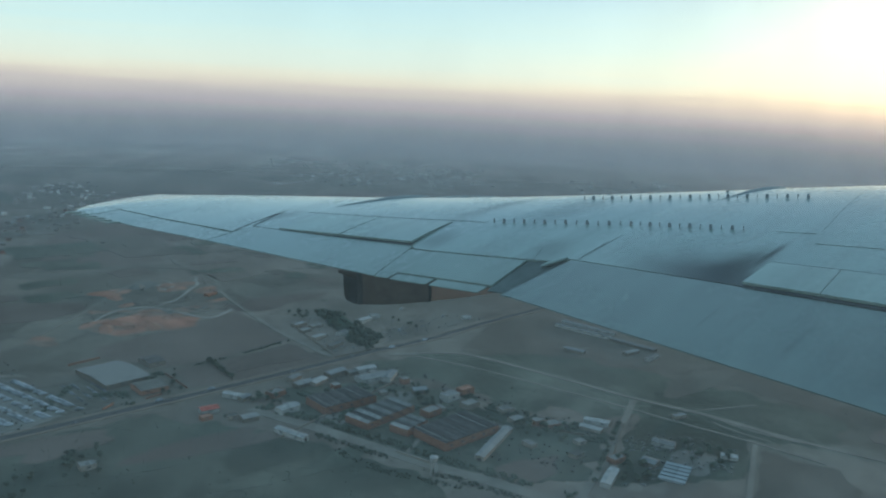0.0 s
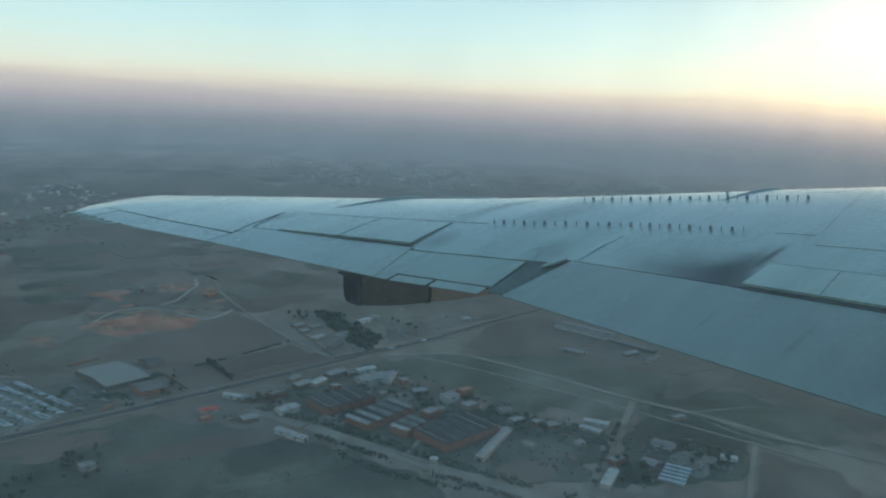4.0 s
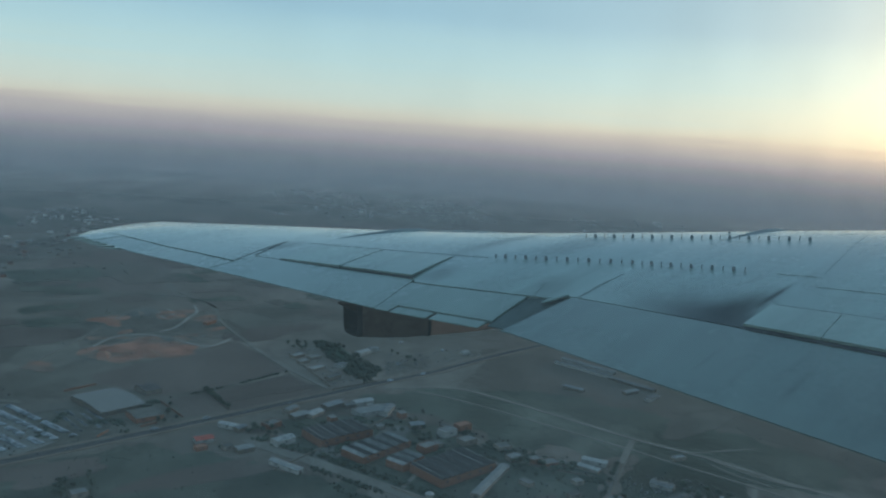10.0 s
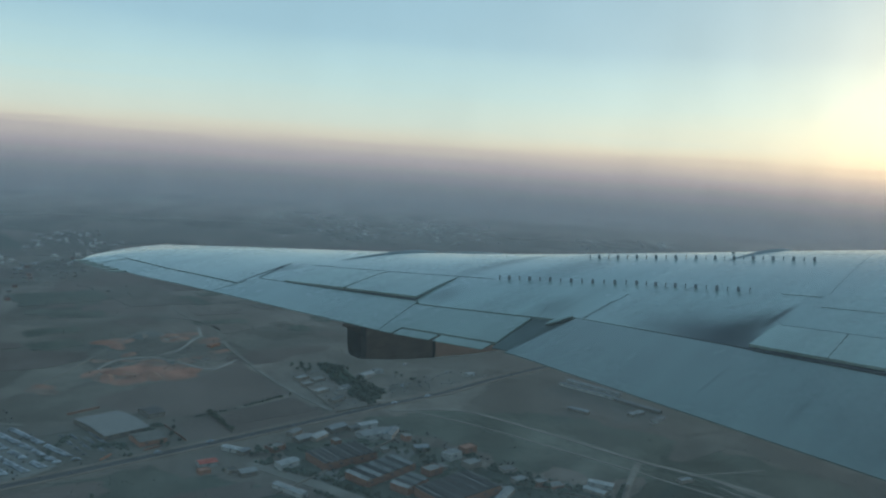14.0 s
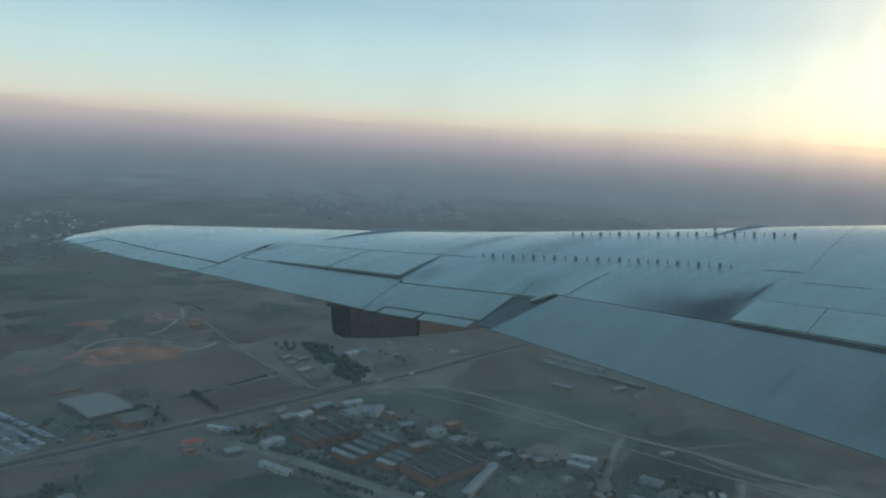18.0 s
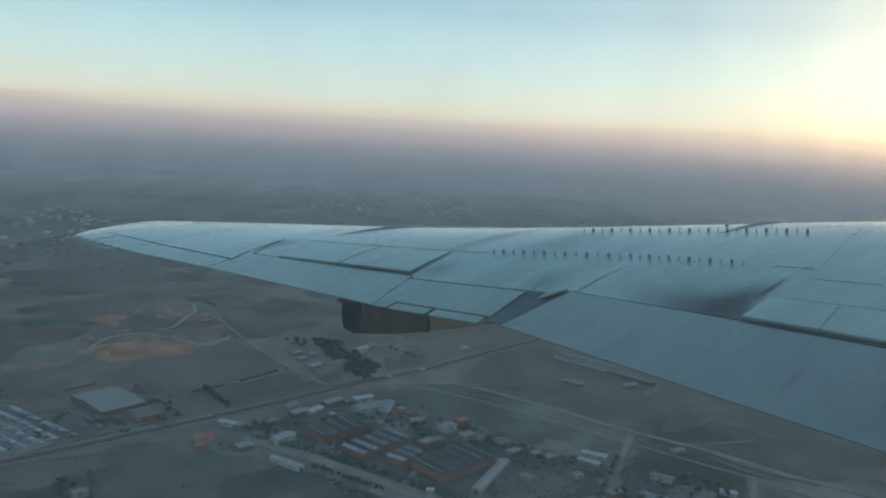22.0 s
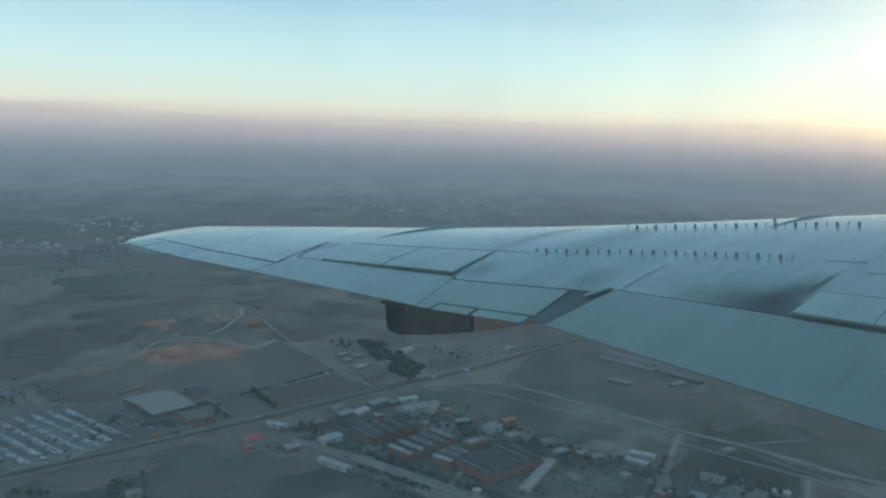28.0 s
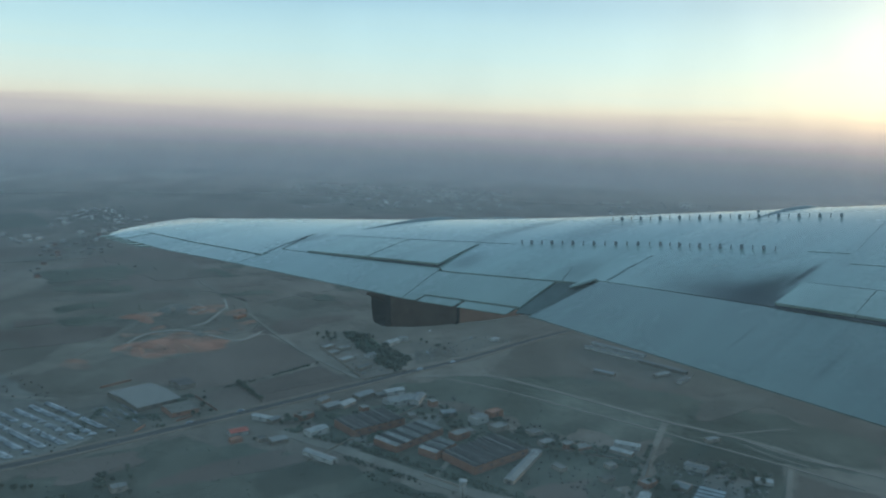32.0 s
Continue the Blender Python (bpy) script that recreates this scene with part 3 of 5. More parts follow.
airliner = empty("airliner", AIR, "grey-white four-engined jet airliner in flight over farmland", "airplane")

TRAIL = [(0.4, 6.95), (3, 6.95), (7.6, 6.85), (9.4, 5.94), (13.0, 4.83), (17.2, 3.70), (17.56, 3.88), (17.92, 4.13), (18.2, 4.40), (18.46, 4.67), (18.91, 5.15), (19.11, 5.45), (19.26, 5.74), (19.33, 6.02)]
LEAD = [(0.4, 18.2), (17.0, 7.73), (18.0, 7.05), (18.6, 6.68), (19.0, 6.42), (19.2, 6.24), (19.33, 6.03)]
RISE = [(0.4, 2.0), (3, 1.85), (6, 1.5), (9.5, 1.0), (12, 0.69), (14, 0.51), (17, 0.25), (18.2, 0.13), (18.9, 0.05), (19.5, 0.0)]
TRAIL_Z = -2.4


def at(table, x):
    return float(np.interp(x, [a for a, _ in table], [b for _, b in table]))


def crest(l):
    """Height of the upper surface over the trailing edge, eased between the stations."""
    if l > 18.2:
        return at(RISE, l)
    return sum(at(RISE, l + d) for d in (-1.2, -0.8, -0.4, 0, 0.4, 0.8, 1.2)) / 7


def skin(l, c, up=0.0):
    """The upper surface at l metres out along the span and c of the chord behind the leading edge."""
    le, te = at(LEAD, l), at(TRAIL, l)
    g = 1 - (max(0.0, (c - 0.27) / 0.73)) ** 1.7 if c > 0.27 else 1 - 0.55 * ((0.27 - c) / 0.27) ** 2
    return Vector((le - c * (le - te), l, TRAIL_Z + crest(l) * g - 0.045 * c * c * max(0.0, 1 - abs(l - 15.2) / 2.2) + up))


def depth(l, c):
    return max(0.012, 0.19 * (at(LEAD, l) - at(TRAIL, l)) * math.sqrt(max(c, 0)) * (1 - c))


def patch(l0, l1, ca, cb, n, m, lift=None, thick=None, up=0.0, power=1.0):
    """A solid piece of wing between two span stations (each may slant with the chord) and two chord lines."""
    bm = bmesh.new()
    top, low = [], []
    for i in range(n + 1):
        s = i / n
        rt, rl = [], []
        for j in range(m + 1):
            u = (j / m) ** power
            a, b = (l0 if isinstance(l0, (int, float)) else l0[0] + (l0[1] - l0[0]) * u), (l1 if isinstance(l1, (int, float)) else l1[0] + (l1[1] - l1[0]) * u)
            l = a + (b - a) * s
            c0, c1 = ca(l) if callable(ca) else ca, cb(l) if callable(cb) else cb
            c = c0 + (c1 - c0) * u
            p = skin(l, c, up + (lift(u, s) if lift else 0.0))
            rt.append(p)
            rl.append(p - Vector((0, 0, thick if thick else depth(l, c))))
        top.append(rt), low.append(rl)
    grid_shell(bm, top, low)
    return bm


def seam(l0, c0, l1, c1, width=0.035, up=0.004):
    """A dark sealed joint along the skin."""
    bm = bmesh.new()
    n = 14
    line = [skin(l0 + (l1 - l0) * i / n, c0 + (c1 - c0) * i / n, up) for i in range(n + 1)]
    way = (line[-1] - line[0]).normalized()
    side = Vector((-way.y, way.x, 0)).normalized() * width / 2
    grid_shell(bm, [[p + side, p - side] for p in line], [[p + side - Vector((0, 0, 0.01)), p - side - Vector((0, 0, 0.01))] for p in line])
    return bm


def hinge(l):
    if l > 13.0:
        return 0.91 + (l - 13.0) * (0.862 - 0.91) / 3.6
    return 0.846 if l > 9.7 else (0.862 if l > 7.75 else 0.846)


wing = part("wing", patch(-0.5, 16.62, 0.0, hinge, 172, 44, power=1.5), M_WING, airliner, "dull blue-grey painted wing skin with soot streaks", True)
part("wing_tip", patch(16.62, 19.325, 0.0, 1.0, 48, 40, power=1.4), M_WING, wing, "", True)
# dark sheet added under the hinge gaps to stand in for their shade
part("gap_backing", patch(-0.5, 16.6, lambda l: hinge(l) - 0.015, 0.965, 120, 6, up=-0.05, thick=0.03), M_SEAM, wing)
part("aileron", patch(16.58, 13.005, lambda l: hinge(l) + 0.010, 1.0, 30, 10), M_AIL, wing, "outer aileron", True)
part("flap", patch((12.975, 12.985), (9.72, 9.42), lambda l: 0.851, 1.0, 30, 10), M_AIL, wing, "outer flap", True)
part("aileron", patch((9.683, 9.474), (8.02, 7.94), 0.8665, 0.972, 16, 8, up=-0.006), M_AIL, wing, "inner aileron", True)
part("aileron_edge", patch((9.472, 9.418), 9.225, 0.9725, 1.0, 4, 3, up=-0.006), M_AIL, wing)
part("trim_tab", patch(9.2, 8.69, 0.977, 1.0, 8, 3, up=-0.012), M_AIL, wing)
part("trim_tab", patch(8.64, 7.98, 0.977, 1.0, 8, 3, up=-0.012), M_AIL, wing)
part("flap_gap", patch((8.0, 7.93), (7.52, 7.70), 0.86, 0.985, 6, 8, up=-0.03, thick=0.015), M_RECESS, wing, "dark recess beside the flap", True)
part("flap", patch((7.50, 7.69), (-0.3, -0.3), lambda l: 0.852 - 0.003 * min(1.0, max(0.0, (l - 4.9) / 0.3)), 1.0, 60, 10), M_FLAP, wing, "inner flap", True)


def spoiler(l0, l1, c0, c1, ra, rb, label=""):
    part("spoiler_well", patch(tuple(l + 0.014 for l in l0), tuple(l - 0.006 for l in l1), c0 - 0.002, c1 + 0.002, 12, 6, up=0.004, thick=0.02), M_BAY, wing)
    part("spoiler", patch(l0, l1, c0, c1, 12, 6, lift=lambda u, s: (ra + (rb - ra) * s) * u, up=0.012, thick=0.03), M_SPOIL, wing, label)


spoiler((12.60, 12.40), (11.395, 11.155), 0.672, 0.8455, 0.010, 0.030, "spoiler panel, slightly raised")
spoiler((11.365, 11.125), (10.05, 9.80), 0.682, 0.8455, 0.030, 0.042, "spoiler panel, slightly raised")
spoiler((5.12, 5.09), (4.339, 4.229), 0.774, 0.8455, 0.036, 0.036, "spoiler panel, slightly raised")
spoiler((4.331, 4.221), (3.384, 3.254), 0.774, 0.8455, 0.036, 0.036, "spoiler panel, slightly raised")
spoiler((3.376, 3.246), (2.40, 2.25), 0.774, 0.8455, 0.036, 0.036, "spoiler panel, slightly raised")
for a in ((13.45, 0.66, 12.98, 0.845), (13.40, 0.69, 13.05, 0.90)):
    part("panel_joint", seam(*a, width=0.03), M_SEAM, wing)
for a in (
          (5.08, 0.771, 2.3, 0.771), (8.1, 0.80, 7.95, 0.862), (12.95, 0.655, 9.95, 0.668), (9.95, 0.668, 9.5, 0.672), (7.40, 0.72, 7.40, 0.845), (7.43, 0.76, 7.43, 0.845),
          (16.6, 0.86, 17.1, 0.86)):
    part("panel_joint", seam(*a, width=0.007), M_FINE, wing)

for a in ((5.58, 0.662, 5.10, 0.662), (5.62, 0.36, 5.08, 0.648), (4.95, 0.70, 4.2, 0.70)):
    part("panel_joint", seam(*a, width=0.009), M_FAINT, wing)

# two rows of vortex generators, alternately toed in and out
vg = bmesh.new()
vv = box(vg, -0.026, 0.026, -0.006, 0.006, 0.0, 0.062)
for q in (vv[5], vv[6]):
    q.co.x -= 0.015
vg_mesh = bpy.data.meshes.new("vortex_generator")
vg.to_mesh(vg_mesh), vg.free()
vg_mesh.materials.append(M_VG)
for (la, ca_), (lb, cb_), n in (((9.42, 0.667), (5.98, 0.663), 25), ((9.21, 0.415), (6.03, 0.452), 24)):
    for i in range(n):
        s = i / (n - 1)
        o = new("vortex_generator", vg_mesh)
        o.parent = wing
        o.matrix_local = Matrix.Translation(skin(la + (lb - la) * s, ca_ + (cb_ - ca_) * s)) @ pose(0, 0, 0, 0, 0, -20 if i % 2 else 33)

# static wicks at the tip
for i in range(6):
    l = 15.72 + i * 0.27
    p = skin(l, 1.0)
    bm = bmesh.new()
    v = box(bm, p.x - 0.26, p.x + 0.10, l - 0.07, l + 0.05, p.z - 0.035, p.z + 0.012)
    for k in (0, 3, 4, 7):
        v[k].co.y = l + (v[k].co.y - l) * 0.3
        v[k].co.z = p.z - 0.014 + (0.006 if k > 3 else -0.006)
    part("static_wick", bm, M_WING, wing)


def engine(l, z, bulge, c_aft, size=1.0):
    """A pod under the wing: dark nozzle sleeve aft, tan and grey cowling, pylon with a fairing over the leading edge."""
    le = at(LEAD, l)
    x = le - 2.88
    q = 0.28
    pod = part("engine", lathe([(a, r * size) for a, r in [(x + 3.45, 1.22), (x + 4.4, 1.18), (x + 5.6, 1.05), (x + 6.3, 0.92), (x + 6.5, 0.84), (x + 6.3, 0.78), (x + 4.8, 0.7)]], (l - 0.18, z), squash=q, rake=0.09), M_COWL, airliner, "jet engine pod hung under the wing", True)
    part("nozzle", lathe([(a, r * size) for a, r in [(x + 0.09, 1.09), (x + 0.6, 1.16), (x + 1.1, 1.20), (x + 1.66, 1.215)]], (l - 0.18, z), 64, squash=q, rake=0.09), M_NOZ, pod, "dark heat-stained exhaust nozzle", True)
    part("nozzle_lip", lathe([(a, r * size) for a, r in [(x + 0.9, 0.85), (x + 0.04, 1.04), (x, 1.075), (x + 0.05, 1.088), (x + 0.12, 1.10), (x + 0.12, 1.06)]], (l - 0.18, z), 64, squash=q, rake=0.09), M_BAY, pod, "blackened nozzle lip", True)
    part("nozzle_ring", lathe([(a, r * size) for a, r in [(x + 1.60, 1.20), (x + 1.60, 1.228), (x + 1.68, 1.228), (x + 1.68, 1.20)]], (l - 0.18, z), 64, squash=q, rake=0.09), M_SEAM, pod)
    part("cowling", lathe([(a, r * size) for a, r in [(x + 1.66, 1.215), (x + 2.5, 1.235), (x + 3.47, 1.22)]], (l - 0.18, z), 64, squash=q, rake=0.09), M_TAN, pod, "tan cowling panel", True)
    part("exhaust_cone", lathe([(a, r * size) for a, r in [(x - 0.1, 0.02), (x + 0.4, 0.25), (x + 1.1, 0.42), (x + 1.2, 0.5)]], (l, z - 0.4)), M_NOZ, pod, "", True)
    bm = bmesh.new()
    n = 14
    rows_t, rows_l = [], []
    for i in range(n + 1):
        s = i / n
        fx = x + 1.2 + 4.2 * s
        w = 0.16 * math.sin(math.pi * min(1, max(0.02, s))) ** 0.5 + 0.01
        zt = z + 0.42 if fx < le else z + 0.42 - 0.1 * s
        rows_t.append([Vector((fx, l - w, zt)), Vector((fx, l + w, zt))])
        rows_l.append([Vector((fx, l - w, z + 0.1)), Vector((fx, l + w, z + 0.1))])
    grid_shell(bm, rows_t, rows_l)
    part("pylon", bm, M_COWL, pod)
    bm = bmesh.new()
    top, low = [], []
    for i in range(21):
        s = i / 20
        c = c_aft - (c_aft + 0.17) * s
        h = 0.006 + bulge * math.sin(math.pi * 0.5 * min(1.0, s * 1.6))
        row = []
        for k in range(7):
            q = skin(l + (k - 3) / 3 * (0.03 + 0.10 * math.sin(math.pi * min(0.5, s * 0.8))), max(c, 0.16), h * math.cos((k - 3) / 3 * math.pi / 2))
            if c < 0.16:
                q.x += (0.16 - c) * (le - at(TRAIL, l))
                q.z -= 1.0 * bulge * ((0.16 - c) / 0.33) ** 3
            row.append(q)
        top.append(row), low.append([p - Vector((0, 0, 0.12)) for p in row])
    grid_shell(bm, top, low)
    part("pylon_fairing", bm, M_FAIR, pod, "", True)


bm = bmesh.new()
bmesh.ops.create_uvsphere(bm, u_segments=20, v_segments=12, radius=1.0)
a, b = skin(7.60, 0.846, 0.012), skin(7.72, 0.885, 0.008)
m = Matrix.Translation((a + b) / 2) @ (b - a).to_track_quat("X", "Z").to_matrix().to_4x4() @ Matrix.Diagonal(((b - a).length * 0.58, 0.045, 0.032, 1))
bmesh.ops.transform(bm, matrix=m, verts=bm.verts[:])
part("flap_track_fairing", bm, M_WING, wing, "small rounded fairing beside the flap gap", True)

p = skin(7.52, 0.338)
bm = bmesh.new()
box(bm, p.x - 0.03, p.x + 0.03, p.y - 0.02, p.y + 0.02, p.z - 0.04, p.z + 0.025)
bmesh.ops.bevel(bm, geom=bm.edges[:], offset=0.012, segments=2, affect="EDGES")
part("antenna", bm, M_FAIR, wing)
engine(12.9, -2.74, 0.052, 0.56, 0.91)
engine(7.15, -2.85, 0.062, 0.45, 0.85)

# fuselage tube with a hole for the cabin window
HULL = (-1.80, -0.30, 1.92)
angles = sorted({round(a, 4) for a in [2 * math.pi * k / 48 for k in range(48)] + [math.asin((0.30 + HULL[1] * -1 + 0.0) / HULL[2]), math.asin((-0.32 - HULL[1]) / HULL[2])]})
stations = [(-16, 0.4), (-12, 0.8), (-7, 1), (-2, 1), (-0.34, 1), (0.46, 1), (3, 1), (10, 1), (18, 1), (22, 0.9), (24.5, 0.6), (26, 0.1)]
bm = bmesh.new()
rings = [[bm.verts.new((x, HULL[0] + HULL[2] * s * math.cos(a), HULL[1] + HULL[2] * s * math.sin(a))) for a in angles] for x, s in stations]
for (xa, _), p, q in zip(stations, rings, rings[1:]):
    for k in range(len(angles)):
        j = (k + 1) % len(angles)
        mid = (p[k].co + p[j].co) / 2
        if xa == -0.34 and abs(mid.z) < 0.29 and mid.y > -0.2:
            continue
        bm.faces.new((p[k], p[j], q[j], q[k]))
bm.faces.new(rings[0]), bm.faces.new(rings[-1])
bmesh.ops.recalc_face_normals(bm, faces=bm.faces)
bmesh.ops.solidify(bm, geom=bm.faces[:], thickness=0.03)
hull = part("fuselage", bm, M_HULL, airliner, "white fuselage tube", True)


def ring_loop(cx, cz, hw, hh, rad, tilt, l, seg=10):
    pts = []
    for (sx, sz, a0) in ((1, 1, 0), (-1, 1, 90), (-1, -1, 180), (1, -1, 270)):
        for k in range(seg + 1):
            a = radians(a0 + 90 * k / seg)
            x, z = sx * (hw - rad) + rad * math.cos(a), sz * (hh - rad) + rad * math.sin(a)
            pts.append(Vector((cx + x * math.cos(tilt) - z * math.sin(tilt) * -1 * -1, l, cz + x * math.sin(tilt) + z * math.cos(tilt))))
    return pts


def band(loops):
    bm = bmesh.new()
    rs = [[bm.verts.new(p) for p in lp] for lp in loops]
    for p, q in zip(rs, rs[1:]):
        for k in range(len(p)):
            bm.faces.new((p[k], p[(k + 1) % len(p)], q[(k + 1) % len(p)], q[k]))
    bmesh.ops.recalc_face_normals(bm, faces=bm.faces)
    return bm


WIN = (0.1115, -0.035)
TILT = radians(14.0)
part("window_surround", band([ring_loop(*WIN, 0.42, 0.36, 0.05, 0, 0.070), ring_loop(*WIN, 0.175, 0.23, 0.12, TILT, 0.086), ring_loop(*WIN, 0.145, 0.20, 0.11, TILT, 0.098), ring_loop(*WIN, 0.145, 0.20, 0.11, TILT, 0.103), ring_loop(*WIN, 0.42, 0.36, 0.05, 0, 0.108)]), M_TRIM, hull, "beige plastic window surround", True)
part("window_gasket", band([ring_loop(*WIN, 0.152, 0.207, 0.11, TILT, 0.094), ring_loop(*WIN, 0.139, 0.194, 0.105, TILT, 0.098), ring_loop(*WIN, 0.139, 0.194, 0.105, TILT, 0.103), ring_loop(*WIN, 0.152, 0.207, 0.11, TILT, 0.106)]), M_RUBBER, hull, "black rubber gasket", True)
bm = bmesh.new()
pair = [[bm.verts.new(p) for p in ring_loop(*WIN, 0.147, 0.202, 0.11, TILT, l)] for l in (0.0990, 0.1020)]
bm.faces.new(pair[0]), bm.faces.new(pair[1])
for k in range(len(pair[0])):
    j = (k + 1) % len(pair[0])
    bm.faces.new((pair[0][k], pair[0][j], pair[1][j], pair[1][k]))
bmesh.ops.recalc_face_normals(bm, faces=bm.faces)
pane = part("window_pane", bm, pane_material(), hull, "acrylic pane with faint smudges and an added haze veil")
pane.visible_shadow = False

# ---- the land below ----
bm = bmesh.new()
N = 120
gv = [[bm.verts.new((-9000 + 18000 * i / N, -6000 + 18000 * j / N, 0)) for j in range(N + 1)] for i in range(N + 1)]
for i in range(N):
    for j in range(N):
        bm.faces.new((gv[i][j], gv[i + 1][j], gv[i + 1][j + 1], gv[i][j + 1]))
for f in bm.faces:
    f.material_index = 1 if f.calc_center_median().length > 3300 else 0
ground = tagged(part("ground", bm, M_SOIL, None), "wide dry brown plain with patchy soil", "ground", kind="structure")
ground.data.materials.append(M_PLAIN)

# translucent shells added round the window to imitate haze over the land
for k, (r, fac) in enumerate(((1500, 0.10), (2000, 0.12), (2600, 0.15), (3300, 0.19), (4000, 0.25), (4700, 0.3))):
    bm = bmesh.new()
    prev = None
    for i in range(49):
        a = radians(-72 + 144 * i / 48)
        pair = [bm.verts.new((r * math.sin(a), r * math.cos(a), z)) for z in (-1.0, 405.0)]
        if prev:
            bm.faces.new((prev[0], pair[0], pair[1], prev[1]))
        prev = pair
    o = tagged(part("haze_shell", bm, veil("haze", fac), None, "", True), "added translucent shell imitating evening haze over the plain", "haze", kind="structure")
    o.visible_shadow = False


def poly(pts, z0, z1):
    bm = bmesh.new()
    a = [bm.verts.new((x, y, z0)) for x, y in pts]
    b = [bm.verts.new((x, y, z1)) for x, y in pts]
    bm.faces.new(b)
    n = len(pts)
    for i in range(n):
        bm.faces.new((a[i], a[(i + 1) % n], b[(i + 1) % n], b[i]))
    bmesh.ops.recalc_face_normals(bm, faces=bm.faces)
    return bm


heights = {}
laid = []


def inside(p, ring):
    r = False
    for a, b in zip(ring, ring[1:] + ring[:1]):
        if (a[1] > p[1]) != (b[1] > p[1]) and p[0] < (b[0] - a[0]) * (p[1] - a[1]) / (b[1] - a[1]) + a[0]:
            r = not r
    return r


def land(x, y):
    """Height of the ground or of the field that lies at a place."""
    return max([h for ring, h in laid if inside((x, y), ring)], default=0.0)


def rough_edge(pts, step, swing):
    """The same outline with wild, wavering edges."""
    out = []
    for a, b in zip(pts, pts[1:] + pts[:1]):
        a, b = Vector(a), Vector(b)
        side = Vector((-(b - a).y, (b - a).x)).normalized()
        n = max(1, int((b - a).length / step))
        for i in range(n):
            p = a.lerp(b, i / n)
            out.append(tuple(p + side * swing * (noise.noise(Vector((p.x, p.y, 3.0)) * 0.03) + 0.5 * noise.noise(Vector((p.x, p.y, 8.0)) * 0.11))))
    return out


def field(pts, mat, label, name="field", category="field"):
    """A field as a low slab of crop or turned soil; later ones lie a hand higher."""
    if mat in (M_SCRUB, M_FALLOW, M_YARD) and name == "field":
        pts = rough_edge(list(pts), 9.0, 16.0 if mat is M_SCRUB else 8.0)
    k = heights.setdefault("f", 0)
    heights["f"] = k + 1
    laid.append((list(pts), 0.05 + 0.006 * k))
    return tagged(part(name, poly(pts, 0.0, 0.05 + 0.006 * k), mat, None), label, category, "fields", "structure")


def strip(pts, width, z0, z1):
    bm = bmesh.new()
    rows_ = []
    for i, p in enumerate(pts):
        a, b = Vector(pts[max(0, i - 1)]), Vector(pts[min(len(pts) - 1, i + 1)])
        d = (b - a).normalized()
        s = Vector((-d.y, d.x)) * width / 2
        p = Vector(p)
        rows_.append((p + s, p - s))
    grid_shell(bm, [[Vector((*q, z1)) for q in r] for r in rows_], [[Vector((*q, z0)) for q in r] for r in rows_])
    return bm


def bend(pts, n=6):
    """A smooth line through the points."""
    out = []
    v = [Vector(p) for p in pts]
    for i in range(len(v) - 1):
        p0, p1, p2, p3 = v[max(0, i - 1)], v[i], v[i + 1], v[min(len(v) - 1, i + 2)]
        for k in range(n):
            t = k / n
            out.append(0.5 * (2 * p1 + (p2 - p0) * t + (2 * p0 - 5 * p1 + 4 * p2 - p3) * t * t + (3 * p1 - p0 - 3 * p2 + p3) * t ** 3))
    return out + [v[-1]]


def road(pts, width, mat, z, name, label, verge=0.0):
    line = bend(pts)
    z *= 0.4
    if verge:
        tagged(part("verge", strip(line, width + 2 * verge, 0, z - 0.06), M_VERGE, None), "pale gravel verge along the road", "verge", kind="structure")
    return tagged(part(name, strip(line, width, 0, z), mat, None), label, "road", kind="structure")


# roads and tracks
trunk = [(-528, 691), (-451, 737), (-378, 798), (-301, 868), (-214, 948), (-101, 1056), (-43, 1113), (37, 1185), (139, 1298), (221, 1381), (380, 1540), (624, 1790)]
road(trunk, 12, M_ROAD, 1.5, "road", "two-lane asphalt trunk road with pale gravel verges", 4.5)
lane = [(-705, 2142), (-604, 1927), (-522, 1710), (-437, 1594), (-384, 1537), (-341, 1418), (-233, 1236), (-169, 1147), (-109, 1075)]
road(lane, 7, M_TRACK, 1.3, "lane", "pale unpaved lane through the fields")
road([(-366, 1506), (-313, 1581), (-260, 1640), (-145, 1757)], 5, M_TRACK, 1.28, "track", "pale unpaved track")
road([(-179, 874), (-130, 843), (-96, 823), (-30, 779), (31, 738), (87, 707), (157, 663)], 17, M_TRACK, 1.26, "avenue", "broad dusty unpaved works road")
road([(-29, 1091), (36, 1108), (92, 1101), (204, 1016), (285, 949), (361, 899), (426, 841), (476, 806), (541, 764)], 8, M_TRACK, 1.3, "track", "pale unpaved track")
road([(-5, 1097), (88, 1048), (188, 975), (265, 917), (300, 888), (386, 821), (441, 771)], 4, M_TRACK, 1.24, "track", "faint wheel track")
road([(360, 897), (397, 855), (438, 826)], 4, M_TRACK, 1.22, "track", "faint wheel track")
road([(336, 909), (408, 930), (438, 938)], 3, M_TRACK, 1.2, "track", "faint wheel track")
road([(283, 943), (256, 880), (223, 800), (179, 711), (149, 652)], 8, M_TRACK, 1.32, "lane", "pale lane beside the works")
road([(385, 818), (343, 728), (309, 656)], 6, M_TRACK, 1.3, "lane", "pale lane on the dry plain")
road([(-55, 953), (-18, 1000), (4, 981)], 6, M_TRACK, 1.3, "lane", "pale lane between the sheds")
road([(2, 769), (25, 829), (55, 893)], 5, M_TRACK, 1.3, "lane", "pale lane between the halls")
road([(-474, 1180), (-449, 1269), (-404, 1322), (-340, 1290), (-314, 1332)], 4, M_TRACK, 1.3, "track", "haul track at the diggings")
